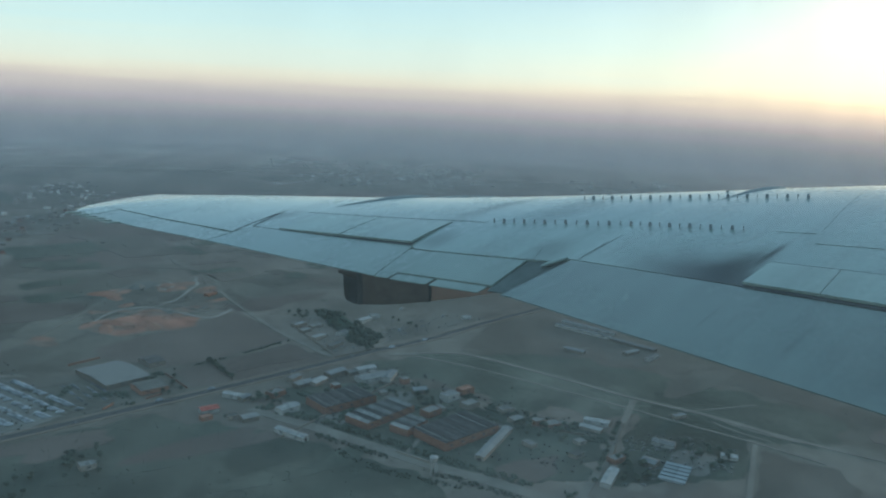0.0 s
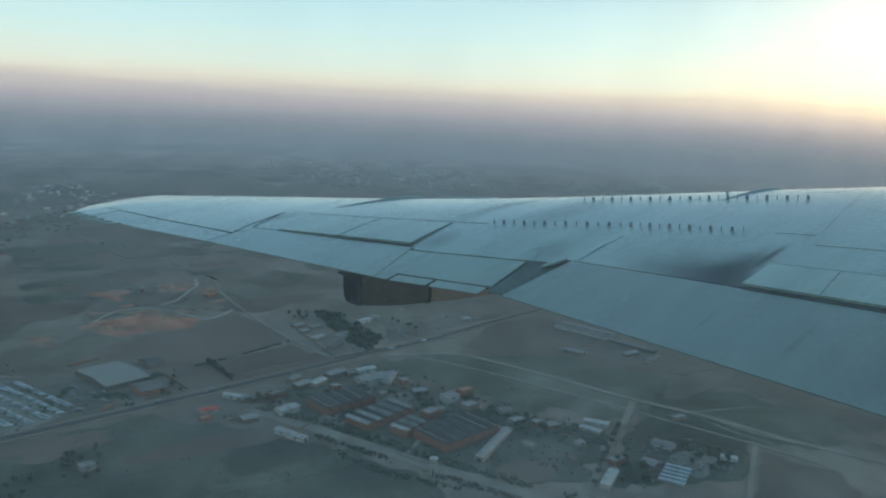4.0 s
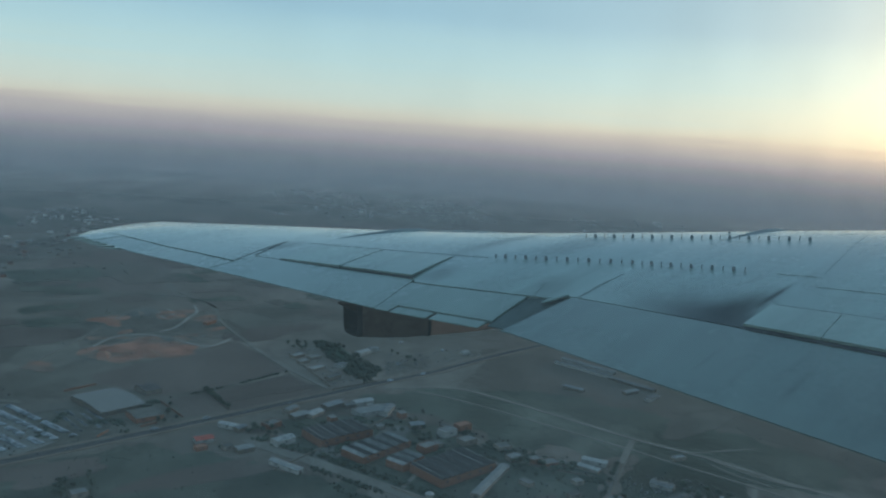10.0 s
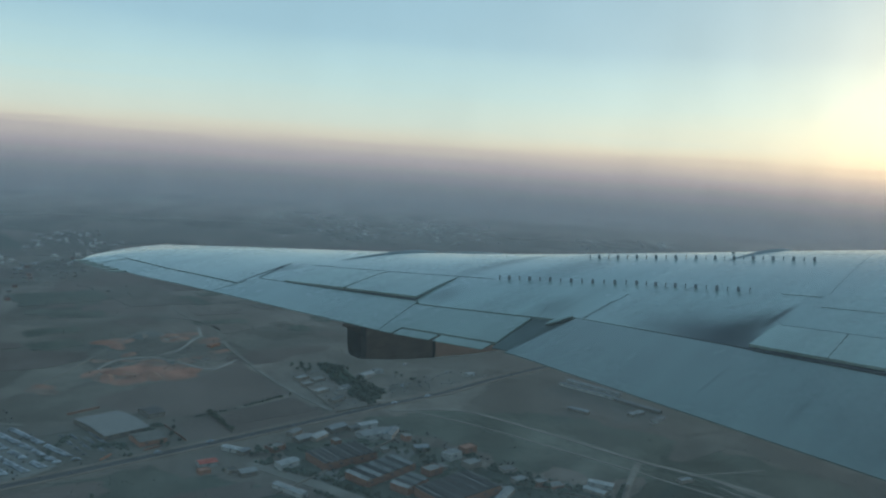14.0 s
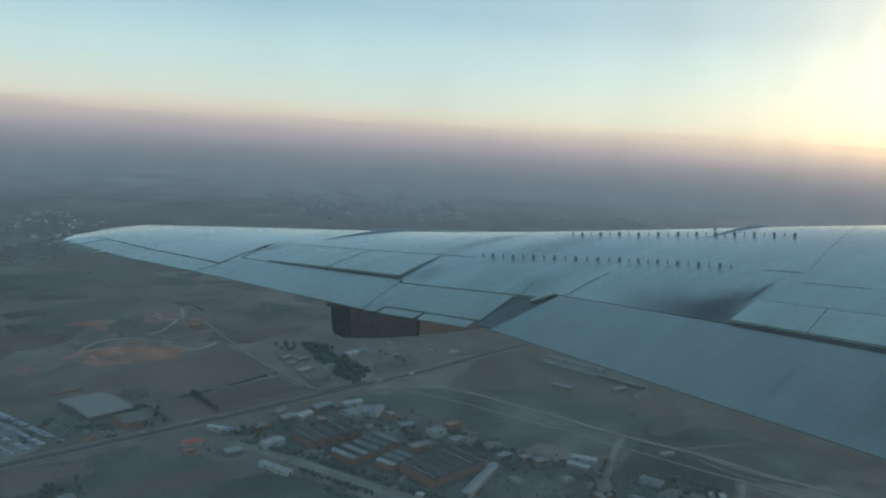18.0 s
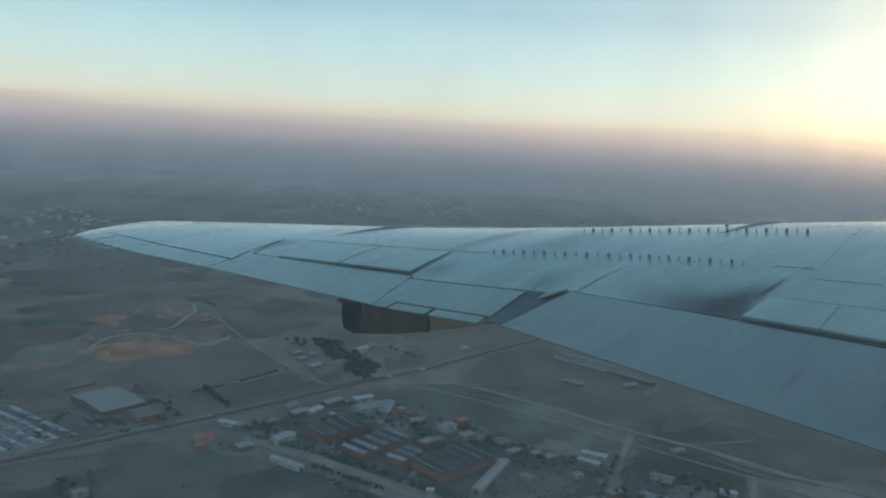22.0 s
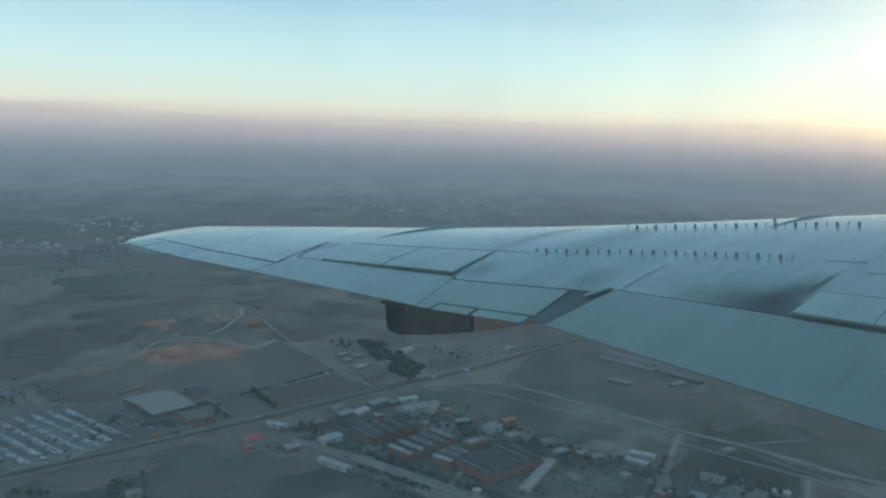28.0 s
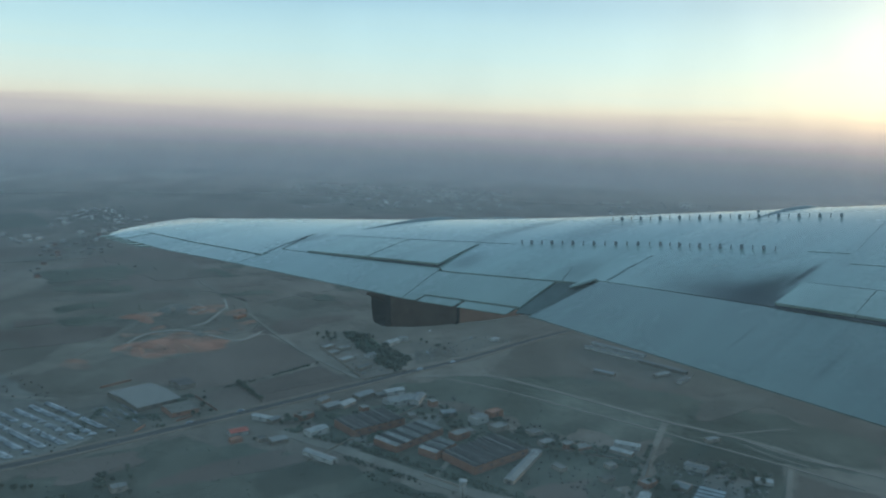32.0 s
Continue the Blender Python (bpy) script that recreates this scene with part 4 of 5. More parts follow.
road([(-530, 1126), (-521, 1255), (-519, 1414), (-494, 1516)], 4, M_TRACK, 1.3, "track", "haul track at the diggings")
road([(-425, 1542), (-402, 1477), (-405, 1444), (-404, 1395), (-407, 1353), (-421, 1326)], 5, M_CHALKY, 1.32, "track", "pale winding haul track in the diggings")
road([(-486, 1210), (-482, 1255), (-470, 1279), (-433, 1301), (-370, 1272), (-320, 1250), (-298, 1312)], 5, M_CHALKY, 1.34, "track", "pale haul track round the diggings")
road([(-465, 1497), (-443, 1468), (-438, 1423), (-456, 1437), (-470, 1470)], 5, M_CHALKY, 1.36, "track", "pale ramp round a dug pit")
road([(-547, 1610), (-475, 1612), (-416, 1577), (-377, 1528)], 5, M_TRACK, 1.3, "lane", "pale unpaved lane across the plain")
road([(358, 881), (373, 856), (406, 824)], 3, M_TRACK, 1.2, "track", "faint wheel track")
road([(-995, 1394), (-873, 1276), (-782, 1189), (-668, 1068), (-558, 967), (-468, 952)], 7, M_TRACK, 1.28, "lane", "pale lane to the truck yard")

# fields
field([(-434, 1071), (-289, 1299), (-176, 1152), (-266, 1040), (-315, 1008), (-408, 1035)], M_BROWN, "ploughed brown field")
field([(-302, 994), (-260, 1029), (-173, 1132), (-116, 1061), (-213, 965), (-262, 935)], M_BROWN, "ploughed brown field")
field([(-360, 1548), (-260, 1628), (-131, 1605), (-30, 1349), (-106, 1334), (-216, 1306), (-328, 1434)], M_FALLOW, "worn bare land")
field([(-47, 1290), (88, 1372), (124, 1310), (27, 1199), (-32, 1148)], M_FALLOW, "dusty trodden yard")
field([(-79, 1026), (19, 1101), (109, 1108), (168, 1122), (261, 1103), (346, 1035), (438, 984), (480, 933), (525, 892), (493, 831), (452, 810), (399, 824),
       (340, 858), (284, 899), (216, 885), (183, 912), (132, 889), (96, 946), (26, 983)], M_SCRUB, "dark scrubby grass on the plain")
field([(360, 1060), (520, 1104), (641, 912), (624, 757), (545, 800), (532, 905), (490, 950), (446, 1000)], M_FALLOW, "bare light brown field")
field([(288, 914), (389, 846), (340, 724), (194, 715), (238, 810)], M_SCRUB, "dark weedy works yard")
field([(386, 800), (450, 757), (426, 633), (300, 627), (339, 713)], M_FALLOW, "bare light brown field")
field([(-416, 718), (-366, 772), (-288, 846), (-221, 845), (-91, 782), (13, 726), (53, 642), (-367, 593)], M_SCRUB, "dark scrubby grassland")
field([(-284, 863), (-222, 922), (-164, 859), (-237, 816)], M_FALLOW, "dusty bare plot by the road")
field([(-848, 2193), (-740, 2424), (-551, 2258), (-584, 1870), (-712, 1907)], M_BROWN, "brown field on the plain")
field([(-878, 1934), (-842, 2140), (-601, 1864), (-529, 1676), (-675, 1577), (-755, 1613)], M_BROWN, "brown field on the plain")
field([(-792, 1443), (-666, 1557), (-521, 1654), (-488, 1592), (-559, 1442), (-663, 1300)], M_FALLOW, "bare light brown field")


field([(-164, 930), (-74, 971), (19, 962), (92, 897), (231, 848), (185, 723), (122, 712), (36, 742), (-97, 829)], M_SCRUB, "dark weedy ground between the works halls")


field([(-164, 1323), (-126, 1323), (-64, 1190), (-69, 1131), (-89, 1157), (-108, 1215), (-135, 1256)], M_GREEN, "dark orchard ground beside the compound")


def ragged(c, rx, ry, turn, seed):
    """An uneven outline round a place."""
    rg = random.Random(seed)
    ph = [rg.uniform(0, 6.3) for _ in range(4)]
    out = []
    for k in range(36):
        a = 2 * math.pi * k / 36
        r = 1 + sum(0.34 / (n + 1.5) * math.sin((n + 2) * a + ph[n]) for n in range(4)) + rg.uniform(-0.05, 0.05)
        p = Matrix.Rotation(radians(turn), 2) @ Vector((rx * r * math.cos(a), ry * r * math.sin(a)))
        out.append((c[0] + p.x, c[1] + p.y))
    return out


for k, (c, rx, ry, mat) in enumerate((((-526, 1369), 46, 34, M_RED), ((-431, 1230), 70, 34, M_RED), ((-439, 1455), 36, 30, M_RED), ((-374, 1438), 26, 22, M_RED), ((-514, 1095), 22, 22, M_RED), ((-394, 1197), 70, 36, M_RED), ((-423, 1174), 50, 26, M_RED), ((-475, 1293), 60, 30, M_RED), ((-337, 1368), 20, 10, M_RED),
                                      ((-559, 1302), 60, 26, M_FALLOW), ((-456, 1343), 110, 60, M_FALLOW), ((-382, 1281), 60, 20, M_RED), ((-245, 1366), 90, 40, M_BROWN), ((-187, 1513), 90, 44, M_FALLOW),
                                      ((-279, 716), 60, 26, M_SCRUB), ((-202, 773), 80, 22, M_BROWN), ((-95, 730), 70, 20, M_SCRUB), ((-345, 761), 60, 24, M_BROWN), ((175, 1001), 70, 18, M_SCRUB),
                                      ((399, 1028), 80, 30, M_FALLOW), ((575, 860), 46, 22, M_BROWN), ((142, 774), 46, 20, M_SCRUB), ((113, 733), 60, 18, M_BROWN), ((-15, 919), 30, 16, M_YARD),
                                      ((-64, 861), 40, 22, M_YARD), ((-179, 1048), 60, 14, M_BROWN), ((300, 770), 34, 20, M_YARD), ((-474, 923), 90, 40, M_FALLOW), ((-630, 1234), 110, 60, M_BROWN))):
    field(ragged(c, rx, ry, 40, 20 + k), mat, "reddish dug earth" if mat is M_RED else "uneven patch of worn bare ground", "bare_patch", "ground")
field([(-522, 1450), (-505, 1503), (-474, 1471), (-481, 1401)], M_YARD, "pale spoil heap ground")
field([(-700, 1063), (-583, 1034), (-376, 835), (-417, 746), (-631, 828)], M_YARD, "dusty truck yard")
field([(-775, 833), (-694, 832), (-583, 748), (-600, 667), (-687, 659)], M_YARD, "concrete works yard")

# small plots on the plain
rp = random.Random(44)
for k in range(64):
    x, y = rp.uniform(-760, 120), rp.uniform(1160, 1980)
    if inside((x, y), [(-560, 1110), (-300, 1110), (-40, 1090), (60, 1400), (-330, 1560), (-600, 1500)]):
        continue
    lx, ly, a = rp.uniform(16, 60), rp.uniform(12, 34), radians(38 + rp.choice((0, 90)) + rp.uniform(-9, 9))
    ring = [(x + u * lx * math.cos(a) - v * ly * math.sin(a), y + u * lx * math.sin(a) + v * ly * math.cos(a)) for u, v in ((-1, -1), (1, -0.9), (1, 1), (-0.9, 1))]
    mat, label = rp.choice(((M_SCRUB, "small scrubby plot on the plain"), (M_BROWN, "small ploughed plot on the plain"), (M_FALLOW, "small pale fallow plot on the plain")))
    field(ring, mat, label)
# far fields
rf = random.Random(31)
for k in range(40):
    y = rf.uniform(1750, 3000)
    x = rf.uniform(-0.56, 0.5) * y
    lx, ly, a = rf.uniform(90, 260) * y / 2600, rf.uniform(50, 130) * y / 2600, radians(35 + rf.choice((0, 0, 90)) + rf.uniform(-6, 6))
    ring = [(x + u * lx * math.cos(a) - v * ly * math.sin(a), y + u * lx * math.sin(a) + v * ly * math.cos(a)) for u, v in ((-1, -1), (1, -0.9), (1, 1), (-0.9, 1))]
    mat, label = rf.choice(((M_GREEN, "far green field on the plain"), (M_SCRUB, "far scrubby field on the plain"), (M_BROWN, "far brown field on the plain"), (M_FALLOW, "far pale fallow field on the plain")))
    field(ring, mat, label)


# ---- buildings ----
def facing(a, b):
    a, b = Vector(a), Vector(b)
    d = b - a
    return pose((a.x + b.x) / 2, (a.y + b.y) / 2, 0, 0, 0, math.degrees(math.atan2(d.y, d.x))), d.length


def openings(e, length, width, h, wall):
    """Doors and windows set into the long walls."""
    n = max(1, min(5, int(length / 14)))
    for i in range(n):
        x = -length / 2 + length * (i + 0.5) / n
        bm = bmesh.new()
        box(bm, x - 1.6, x + 1.6, -width / 2 - 0.1, -width / 2 + 0.2, h * 0.45, h * 0.75)
        part("window", bm, M_GLASSDK, e)
    bm = bmesh.new()
    box(bm, length / 2 - 0.15, length / 2 + 0.12, -2.0, 2.0, 0.3, min(h * 0.75, 4.0))
    part("door", bm, M_DARKROOF, e)


def shed(a, b, width, h, wall, roof, label, rise=0.14, group="sheds"):
    m, length = facing(a, b)
    e = empty("shed", m, label, "shed", group)
    bm = bmesh.new()
    box(bm, -length / 2, length / 2, -width / 2, width / 2, 0, h)
    part("wall", bm, wall, e)
    bm = bmesh.new()
    gable(bm, -length / 2, length / 2, -width / 2, width / 2, h, h + min(width * rise, 2.6))
    part("roof", bm, roof, e)
    openings(e, length, width, h, wall)
    return e


def block(a, b, width, h, wall, roof, label, name="house", category="building"):
    """A flat-roofed building with a parapet."""
    m, length = facing(a, b)
    e = empty(name, m, label, category)
    bm = bmesh.new()
    box(bm, -length / 2, length / 2, -width / 2, width / 2, 0, h)
    part("wall", bm, wall, e)
    bm = bmesh.new()
    box(bm, -length / 2 + 0.35, length / 2 - 0.35, -width / 2 + 0.35, width / 2 - 0.35, h, h + 0.12)
    part("roof", bm, roof, e)
    bm = bmesh.new()
    for q in ((-length / 2, length / 2, -width / 2, -width / 2 + 0.3), (-length / 2, length / 2, width / 2 - 0.3, width / 2),
              (-length / 2, -length / 2 + 0.3, -width / 2 + 0.3, width / 2 - 0.3), (length / 2 - 0.3, length / 2, -width / 2 + 0.3, width / 2 - 0.3)):
        box(bm, *q, h, h + 0.6)
    part("parapet", bm, wall, e)
    openings(e, length, width, h, wall)
    return e


def hall(a, b, width, h, bays, roofs, label):
    """A brick works hall with a row of ridges across its length; roofs alternate."""
    m, length = facing(a, b)
    e = empty("works_hall", m, label, "factory hall", "works halls")
    bm = bmesh.new()
    box(bm, -length / 2, length / 2, -width / 2, width / 2, 0, h)
    part("wall", bm, M_BRICK, e)
    for i in range(bays):
        x0, x1 = -length / 2 + length * i / bays, -length / 2 + length * (i + 1) / bays
        bm = bmesh.new()
        ring = [(x0 + 0.1, h), ((x0 + x1) / 2, h + (x1 - x0) * 0.28), (x1 - 0.1, h)]
        p = [bm.verts.new((x, -width / 2 - 0.3, z)) for x, z in ring]
        q = [bm.verts.new((x, width / 2 + 0.3, z)) for x, z in ring]
        for k in range(3):
            bm.faces.new((p[k], p[(k + 1) % 3], q[(k + 1) % 3], q[k]))
        bm.faces.new(p), bm.faces.new(q)
        bmesh.ops.recalc_face_normals(bm, faces=bm.faces)
        part("roof_ridge", bm, roofs[i % len(roofs)], e)
        if i % 2 == 0:
            bm = bmesh.new()
            xm, zm = (x0 + x1) / 2, h + (x1 - x0) * 0.28
            box(bm, xm - 0.3, xm + 0.3, -width / 2 + 1, width / 2 - 1, zm - 0.4, zm + 0.25)
            part("skylight", bm, M_PALE, e)
    openings(e, length, width, h, M_BRICK)
    return e


hall((-105, 877), (-50, 922), 42, 9, 9, [M_DARKROOF, M_DARKROOF], "brick works hall with dark ridged roof")
hall((-55, 833), (-4, 892), 34, 8, 9, [M_PALE, M_DARKROOF], "brick works hall with pale and dark roof ridges")
hall((-8, 815), (14, 845), 24, 8, 5, [M_PALE, M_DARKROOF], "small brick works hall with pale roof ridges")
hall((25, 792), (85, 846), 50, 9, 11, [M_DARKROOF], "large brick works hall with dark ridged roof")
hall((-669, 890), (-629, 957), 46, 8, 8, [M_ROOF, M_DARKROOF], "brick works hall with grey ridged roof")
hall((-687, 705), (-607, 763), 60, 8, 9, [M_ROOF, M_BRICK], "works hall with rust-red roof bays")
for a, b, w, h, wall, roof, label in (
        ((-68, 1011), (-46, 1028), 12, 5, M_WHITE, M_PALE, "pale gabled shed on the dry plain"),
        ((-63, 973), (-29, 998), 20, 6, M_WHITE, M_PALE, "white shed with a bright metal roof"),
        ((-28, 977), (-20, 1008), 12, 6, M_WHITE, M_METAL, "white end building on the dry plain"),
        ((-139, 947), (-122, 965), 13, 5, M_WALL, M_PALE, "pale gabled shed on the dry plain"),
        ((-119, 954), (-107, 976), 12, 5, M_WALL, M_PALE, "pale gabled shed on the dry plain"),
        ((-104, 987), (-86, 1009), 13, 6, M_WALL, M_METAL, "grey metal shed on the dry plain"),
        ((-149, 966), (-140, 984), 10, 5, M_WALL, M_PALE, "pale small shed on the dry plain"),
        ((-217, 911), (-194, 903), 9, 5, M_WHITE, M_PALE, "long white shed beside the trunk road"),
        ((-195, 895), (-187, 907), 9, 5, M_WALL, M_METAL, "grey metal shed on the dry plain"),
        ((-231, 855), (-214, 866), 13, 5, M_WHITE, M_REDROOF, "white roadside shed with a red-edged roof"),
        ((-181, 836), (-166, 847), 12, 5, M_WALL, M_PALE, "pale gabled shed on the dry plain"),
        ((-144, 859), (-127, 878), 13, 7, M_WHITE, M_PALE, "white arched-roof store beside the works"),
        ((-138, 813), (-104, 790), 9, 5, M_WHITE, M_PALE, "long white shed on the dry plain"),
        ((113, 834), (75, 755), 10, 5, M_WALL, M_PALE, "long low pale building"),
        ((6, 940), (23, 946), 12, 6, M_WALL, M_METAL, "grey shed on the dry plain"),
        ((205, 867), (231, 856), 10, 5, M_WHITE, M_PALE, "white shed on the dry plain"),
        ((197, 850), (218, 836), 9, 4, M_WALL, M_PALE, "open-sided white shed in the works"),
        ((269, 813), (289, 800), 12, 5, M_WHITE, M_PALE, "long white shed on the dry plain"),
        ((244, 763), (256, 753), 14, 5, M_WALL, M_METAL, "grey metal shed on the dry plain"),
        ((191, 703), (208, 737), 10, 5, M_WHITE, M_PALE, "white shed by the lane"),
        ((332, 781), (348, 776), 9, 4, M_WHITE, M_PALE, "white shed on the dry plain"),
        ((243, 1281), (316, 1214), 9, 4, M_WHITE, M_PALE, "long pale stable shed"),
        ((259, 1304), (330, 1235), 9, 4, M_WHITE, M_PALE, "long pale stable shed"),
        ((316, 1208), (371, 1151), 9, 4, M_WALL, M_PALE, "long pale stable shed"),
        ((233, 1148), (259, 1130), 9, 4, M_WALL, M_METAL, "low grey shed on the dry plain"),
        ((319, 1130), (342, 1147), 9, 4, M_WALL, M_PALE, "pale small shed on the dry plain"),
        ((346, 1104), (366, 1128), 9, 4, M_WHITE, M_PALE, "white small shed on the dry plain"),
        ((-83, 1252), (-68, 1275), 12, 5, M_WHITE, M_PALE, "white barn beside the tree-lined compound"),
        ((-386, 942), (-348, 984), 78, 6, M_WALL, M_ROOF, "very large grey-roofed warehouse"),
        ((-322, 914), (-297, 936), 32, 6, M_BRICK, M_YARD, "brick warehouse with a dusty tan roof"),
        ((-345, 1011), (-330, 1027), 30, 6, M_WALL, M_DARKROOF, "dark-roofed store by the fields"),
        ((-605, 811), (-563, 880), 18, 8, M_WHITE, M_PALE, "white warehouse in the truck yard"),
        ((-657, 1009), (-559, 940), 12, 6, M_WALL, M_PALE, "long pale shed on the dry plain"),
        ((-650, 1024), (-555, 962), 12, 6, M_WALL, M_PALE, "long pale shed on the dry plain"),
        ((-725, 907), (-695, 923), 16, 6, M_WALL, M_METAL, "grey metal shed on the dry plain"),
        ((-511, 738), (-581, 781), 9, 5, M_WALL, M_PALE, "long pale shed beside the trunk road")):
    shed(a, b, w, h, wall, roof, label)
for a, b, w, h, wall, roof, label in (
        ((-181, 1215), (-168, 1234), 11, 4, M_WALL, M_PALE, "flat-roofed farmhouse in a walled compound"),
        ((-156, 1213), (-141, 1228), 12, 4, M_WALL, M_ROOF, "flat-roofed farmhouse in a walled compound"),
        ((-167, 1186), (-155, 1200), 10, 4, M_WALL, M_PALE, "flat-roofed farmhouse in a walled compound"),
        ((-144, 1151), (-130, 1171), 12, 4, M_WALL, M_PALE, "flat-roofed farmhouse in a walled compound"),
        ((-108, 1180), (-96, 1195), 11, 4, M_WHITE, M_PALE, "white farmhouse among dark trees"),
        ((-115, 1113), (-101, 1135), 11, 4, M_WALL, M_ROOF, "flat-roofed farmhouse in a walled compound"),
        ((44, 916), (59, 931), 14, 8, M_WHITE, M_PALE, "white office block in the works"),
        ((64, 939), (79, 952), 12, 8, M_BRICK, M_BRICK, "red brick works building on the dry plain"),
        ((67, 895), (82, 909), 14, 6, M_WALL, M_ROOF, "flat-roofed plastered works building"),
        ((20, 866), (35, 881), 14, 7, M_BRICK, M_ROOF, "brick works building on the dry plain"),
        ((108, 886), (123, 895), 14, 5, M_WALL, M_ROOF, "flat-roofed plastered works building"),
        ((119, 855), (133, 867), 12, 5, M_WALL, M_PALE, "flat-roofed plastered works building"),
        ((156, 846), (173, 854), 14, 5, M_BRICK, M_ROOF, "brick works building on the dry plain"),
        ((144, 851), (155, 862), 10, 5, M_WALL, M_ROOF, "flat-roofed plastered works building"),
        ((-164, 910), (-152, 926), 14, 6, M_BRICK, M_ROOF, "brick works building on the dry plain"),
        ((-225, 835), (-215, 843), 9, 4, M_BRICK, M_BRICK, "small house with a red roof"),
        ((-196, 841), (-188, 848), 9, 4, M_WALL, M_ROOF, "small flat-roofed plastered house"),
        ((-410, 639), (-397, 647), 12, 5, M_WALL, M_ROOF, "flat-roofed house on the dry plain"),
        ((-304, 709), (-292, 718), 12, 5, M_WALL, M_ROOF, "flat-roofed house in the scrub"),
        ((210, 759), (224, 770), 12, 5, M_BRICK, M_ROOF, "brick building on the dry plain"),
        ((-363, 1390), (-353, 1412), 9, 4, M_BRICK, M_BRICK, "red-roofed works hut at the diggings"),
        ((-66, 1286), (-52, 1292), 12, 5, M_WHITE, M_PALE, "white flat-roofed house near the orchard"),
        ((88, 1300), (100, 1310), 10, 4, M_WHITE, M_PALE, "white flat-roofed house by the yard"),
        ((314, 884), (331, 893), 8, 4, M_WALL, M_PALE, "small pale hut on the dry plain")):
    block(a, b, w, h, wall, roof, label)

# rows of low tunnels
for i in range(5):
    a, b = Vector((268, 760)) , Vector((290, 748))
    off = Vector((-(b - a).y, (b - a).x)).normalized() * -9.0 * i
    shed(tuple(a + off), tuple(b + off), 5, 2.2, M_POLY, M_POLY, "pale film-covered growing tunnel", 0.3, "growing tunnels")

# compound and yard walls
for a, b in (((-103, 1068), (-45, 1118)), ((-189, 1230), (-107, 1083)), ((193, 717), (251, 866)), ((129, 850), (209, 823)), ((-10, 769), (25, 745)), ((-133, 793), (-17, 978))):
    m, length = facing(a, b)
    bm = bmesh.new()
    box(bm, -length / 2, length / 2, -0.2, 0.2, 0, 2.4)
    o = tagged(part("boundary_wall", bm, M_WALL, None), "pale plastered boundary wall", "wall", "boundary walls")
    o.matrix_world = m

for a, b in (((-437, 998), (-410, 1033)), ((-309, 981), (-266, 931)), ((-338, 855), (-333, 875)), ((-303, 892), (-290, 908))):
    m, length = facing(a, b)
    bm = bmesh.new()
    box(bm, -length / 2, length / 2, -0.25, 0.25, 0, 2.2)
    o = tagged(part("boundary_wall", bm, M_BRICK, None), "reddish brick boundary wall beside a warehouse", "wall", "boundary walls")
    o.matrix_world = m

# spoil heaps in the diggings
rh = random.Random(8)


def heap(x, y, r, h, mat, label):
    """A dumped mound of earth with gullied sides."""
    bm = bmesh.new()
    z0, ph, rings = land(x, y) - 0.1, rh.uniform(0, 6.3), []
    for lev in range(5):
        u = lev / 4
        ring = []
        for k in range(14):
            a = 2 * math.pi * k / 14
            rr = r * (1 - u) ** 0.8 * (1 + 0.22 * math.sin(2 * a + ph) + 0.10 * math.sin(5 * a - ph)) + 0.3
            ring.append(bm.verts.new((rr * math.cos(a), 0.62 * rr * math.sin(a), h * u ** 0.85 * (1 + 0.1 * math.sin(3 * a + ph)))))
        rings.append(ring)
    for p, q in zip(rings, rings[1:]):
        for k in range(14):
            bm.faces.new((p[k], p[(k + 1) % 14], q[(k + 1) % 14], q[k]))
    bm.faces.new(rings[-1])
    ob = tagged(part("spoil_heap", bm, mat, None, "", True), label, "earth heap", "spoil heaps")
    ob.matrix_world = pose(x, y, z0, 0, 0, rh.uniform(0, 180))
    return ob


for x, y, r, mat in ((-535, 1375, 26, M_RED), (-511, 1355, 20, M_RED), (-452, 1456, 18, M_RED), (-428, 1434, 20, M_RED), (-402, 1284, 14, M_YARD), (-388, 1280, 12, M_YARD), (-360, 1300, 12, M_FALLOW), (-346, 1314, 10, M_YARD),
                     (-471, 1308, 16, M_RED), (-462, 1321, 14, M_FALLOW), (-419, 1274, 18, M_RED), (-449, 1200, 24, M_RED), (-397, 1193, 26, M_RED), (-453, 1168, 20, M_RED), (-391, 1377, 12, M_FALLOW), (-500, 1440, 22, M_YARD)):
    heap(x, y, r, r * 0.24, mat, "reddish heap of dug earth" if mat is M_RED else "pale heap of dug gravel")

# water tower
tx, ty = (28, 720)
tower = empty("water_tower", pose(tx, ty, 0), "white concrete water tower beside the dusty works road", "water tower")
for k in range(6):
    bm = bmesh.new()
    x, y = 2.6 * math.cos(k * math.pi / 3), 2.6 * math.sin(k * math.pi / 3)
    box(bm, x - 0.3, x + 0.3, y - 0.3, y + 0.3, 0, 14)
    part("leg", bm, M_WHITE, tower)
bm = bmesh.new()
bmesh.ops.create_cone(bm, cap_ends=True, segments=24, radius1=3.2, radius2=4.2, depth=5.0, matrix=Matrix.Translation((0, 0, 16.4)))
part("tank", bm, M_WHITE, tower)
bm = bmesh.new()
bmesh.ops.create_cone(bm, cap_ends=True, segments=24, radius1=4.4, radius2=0.5, depth=1.4, matrix=Matrix.Translation((0, 0, 19.6)))
part("roof", bm, M_PALE, tower)


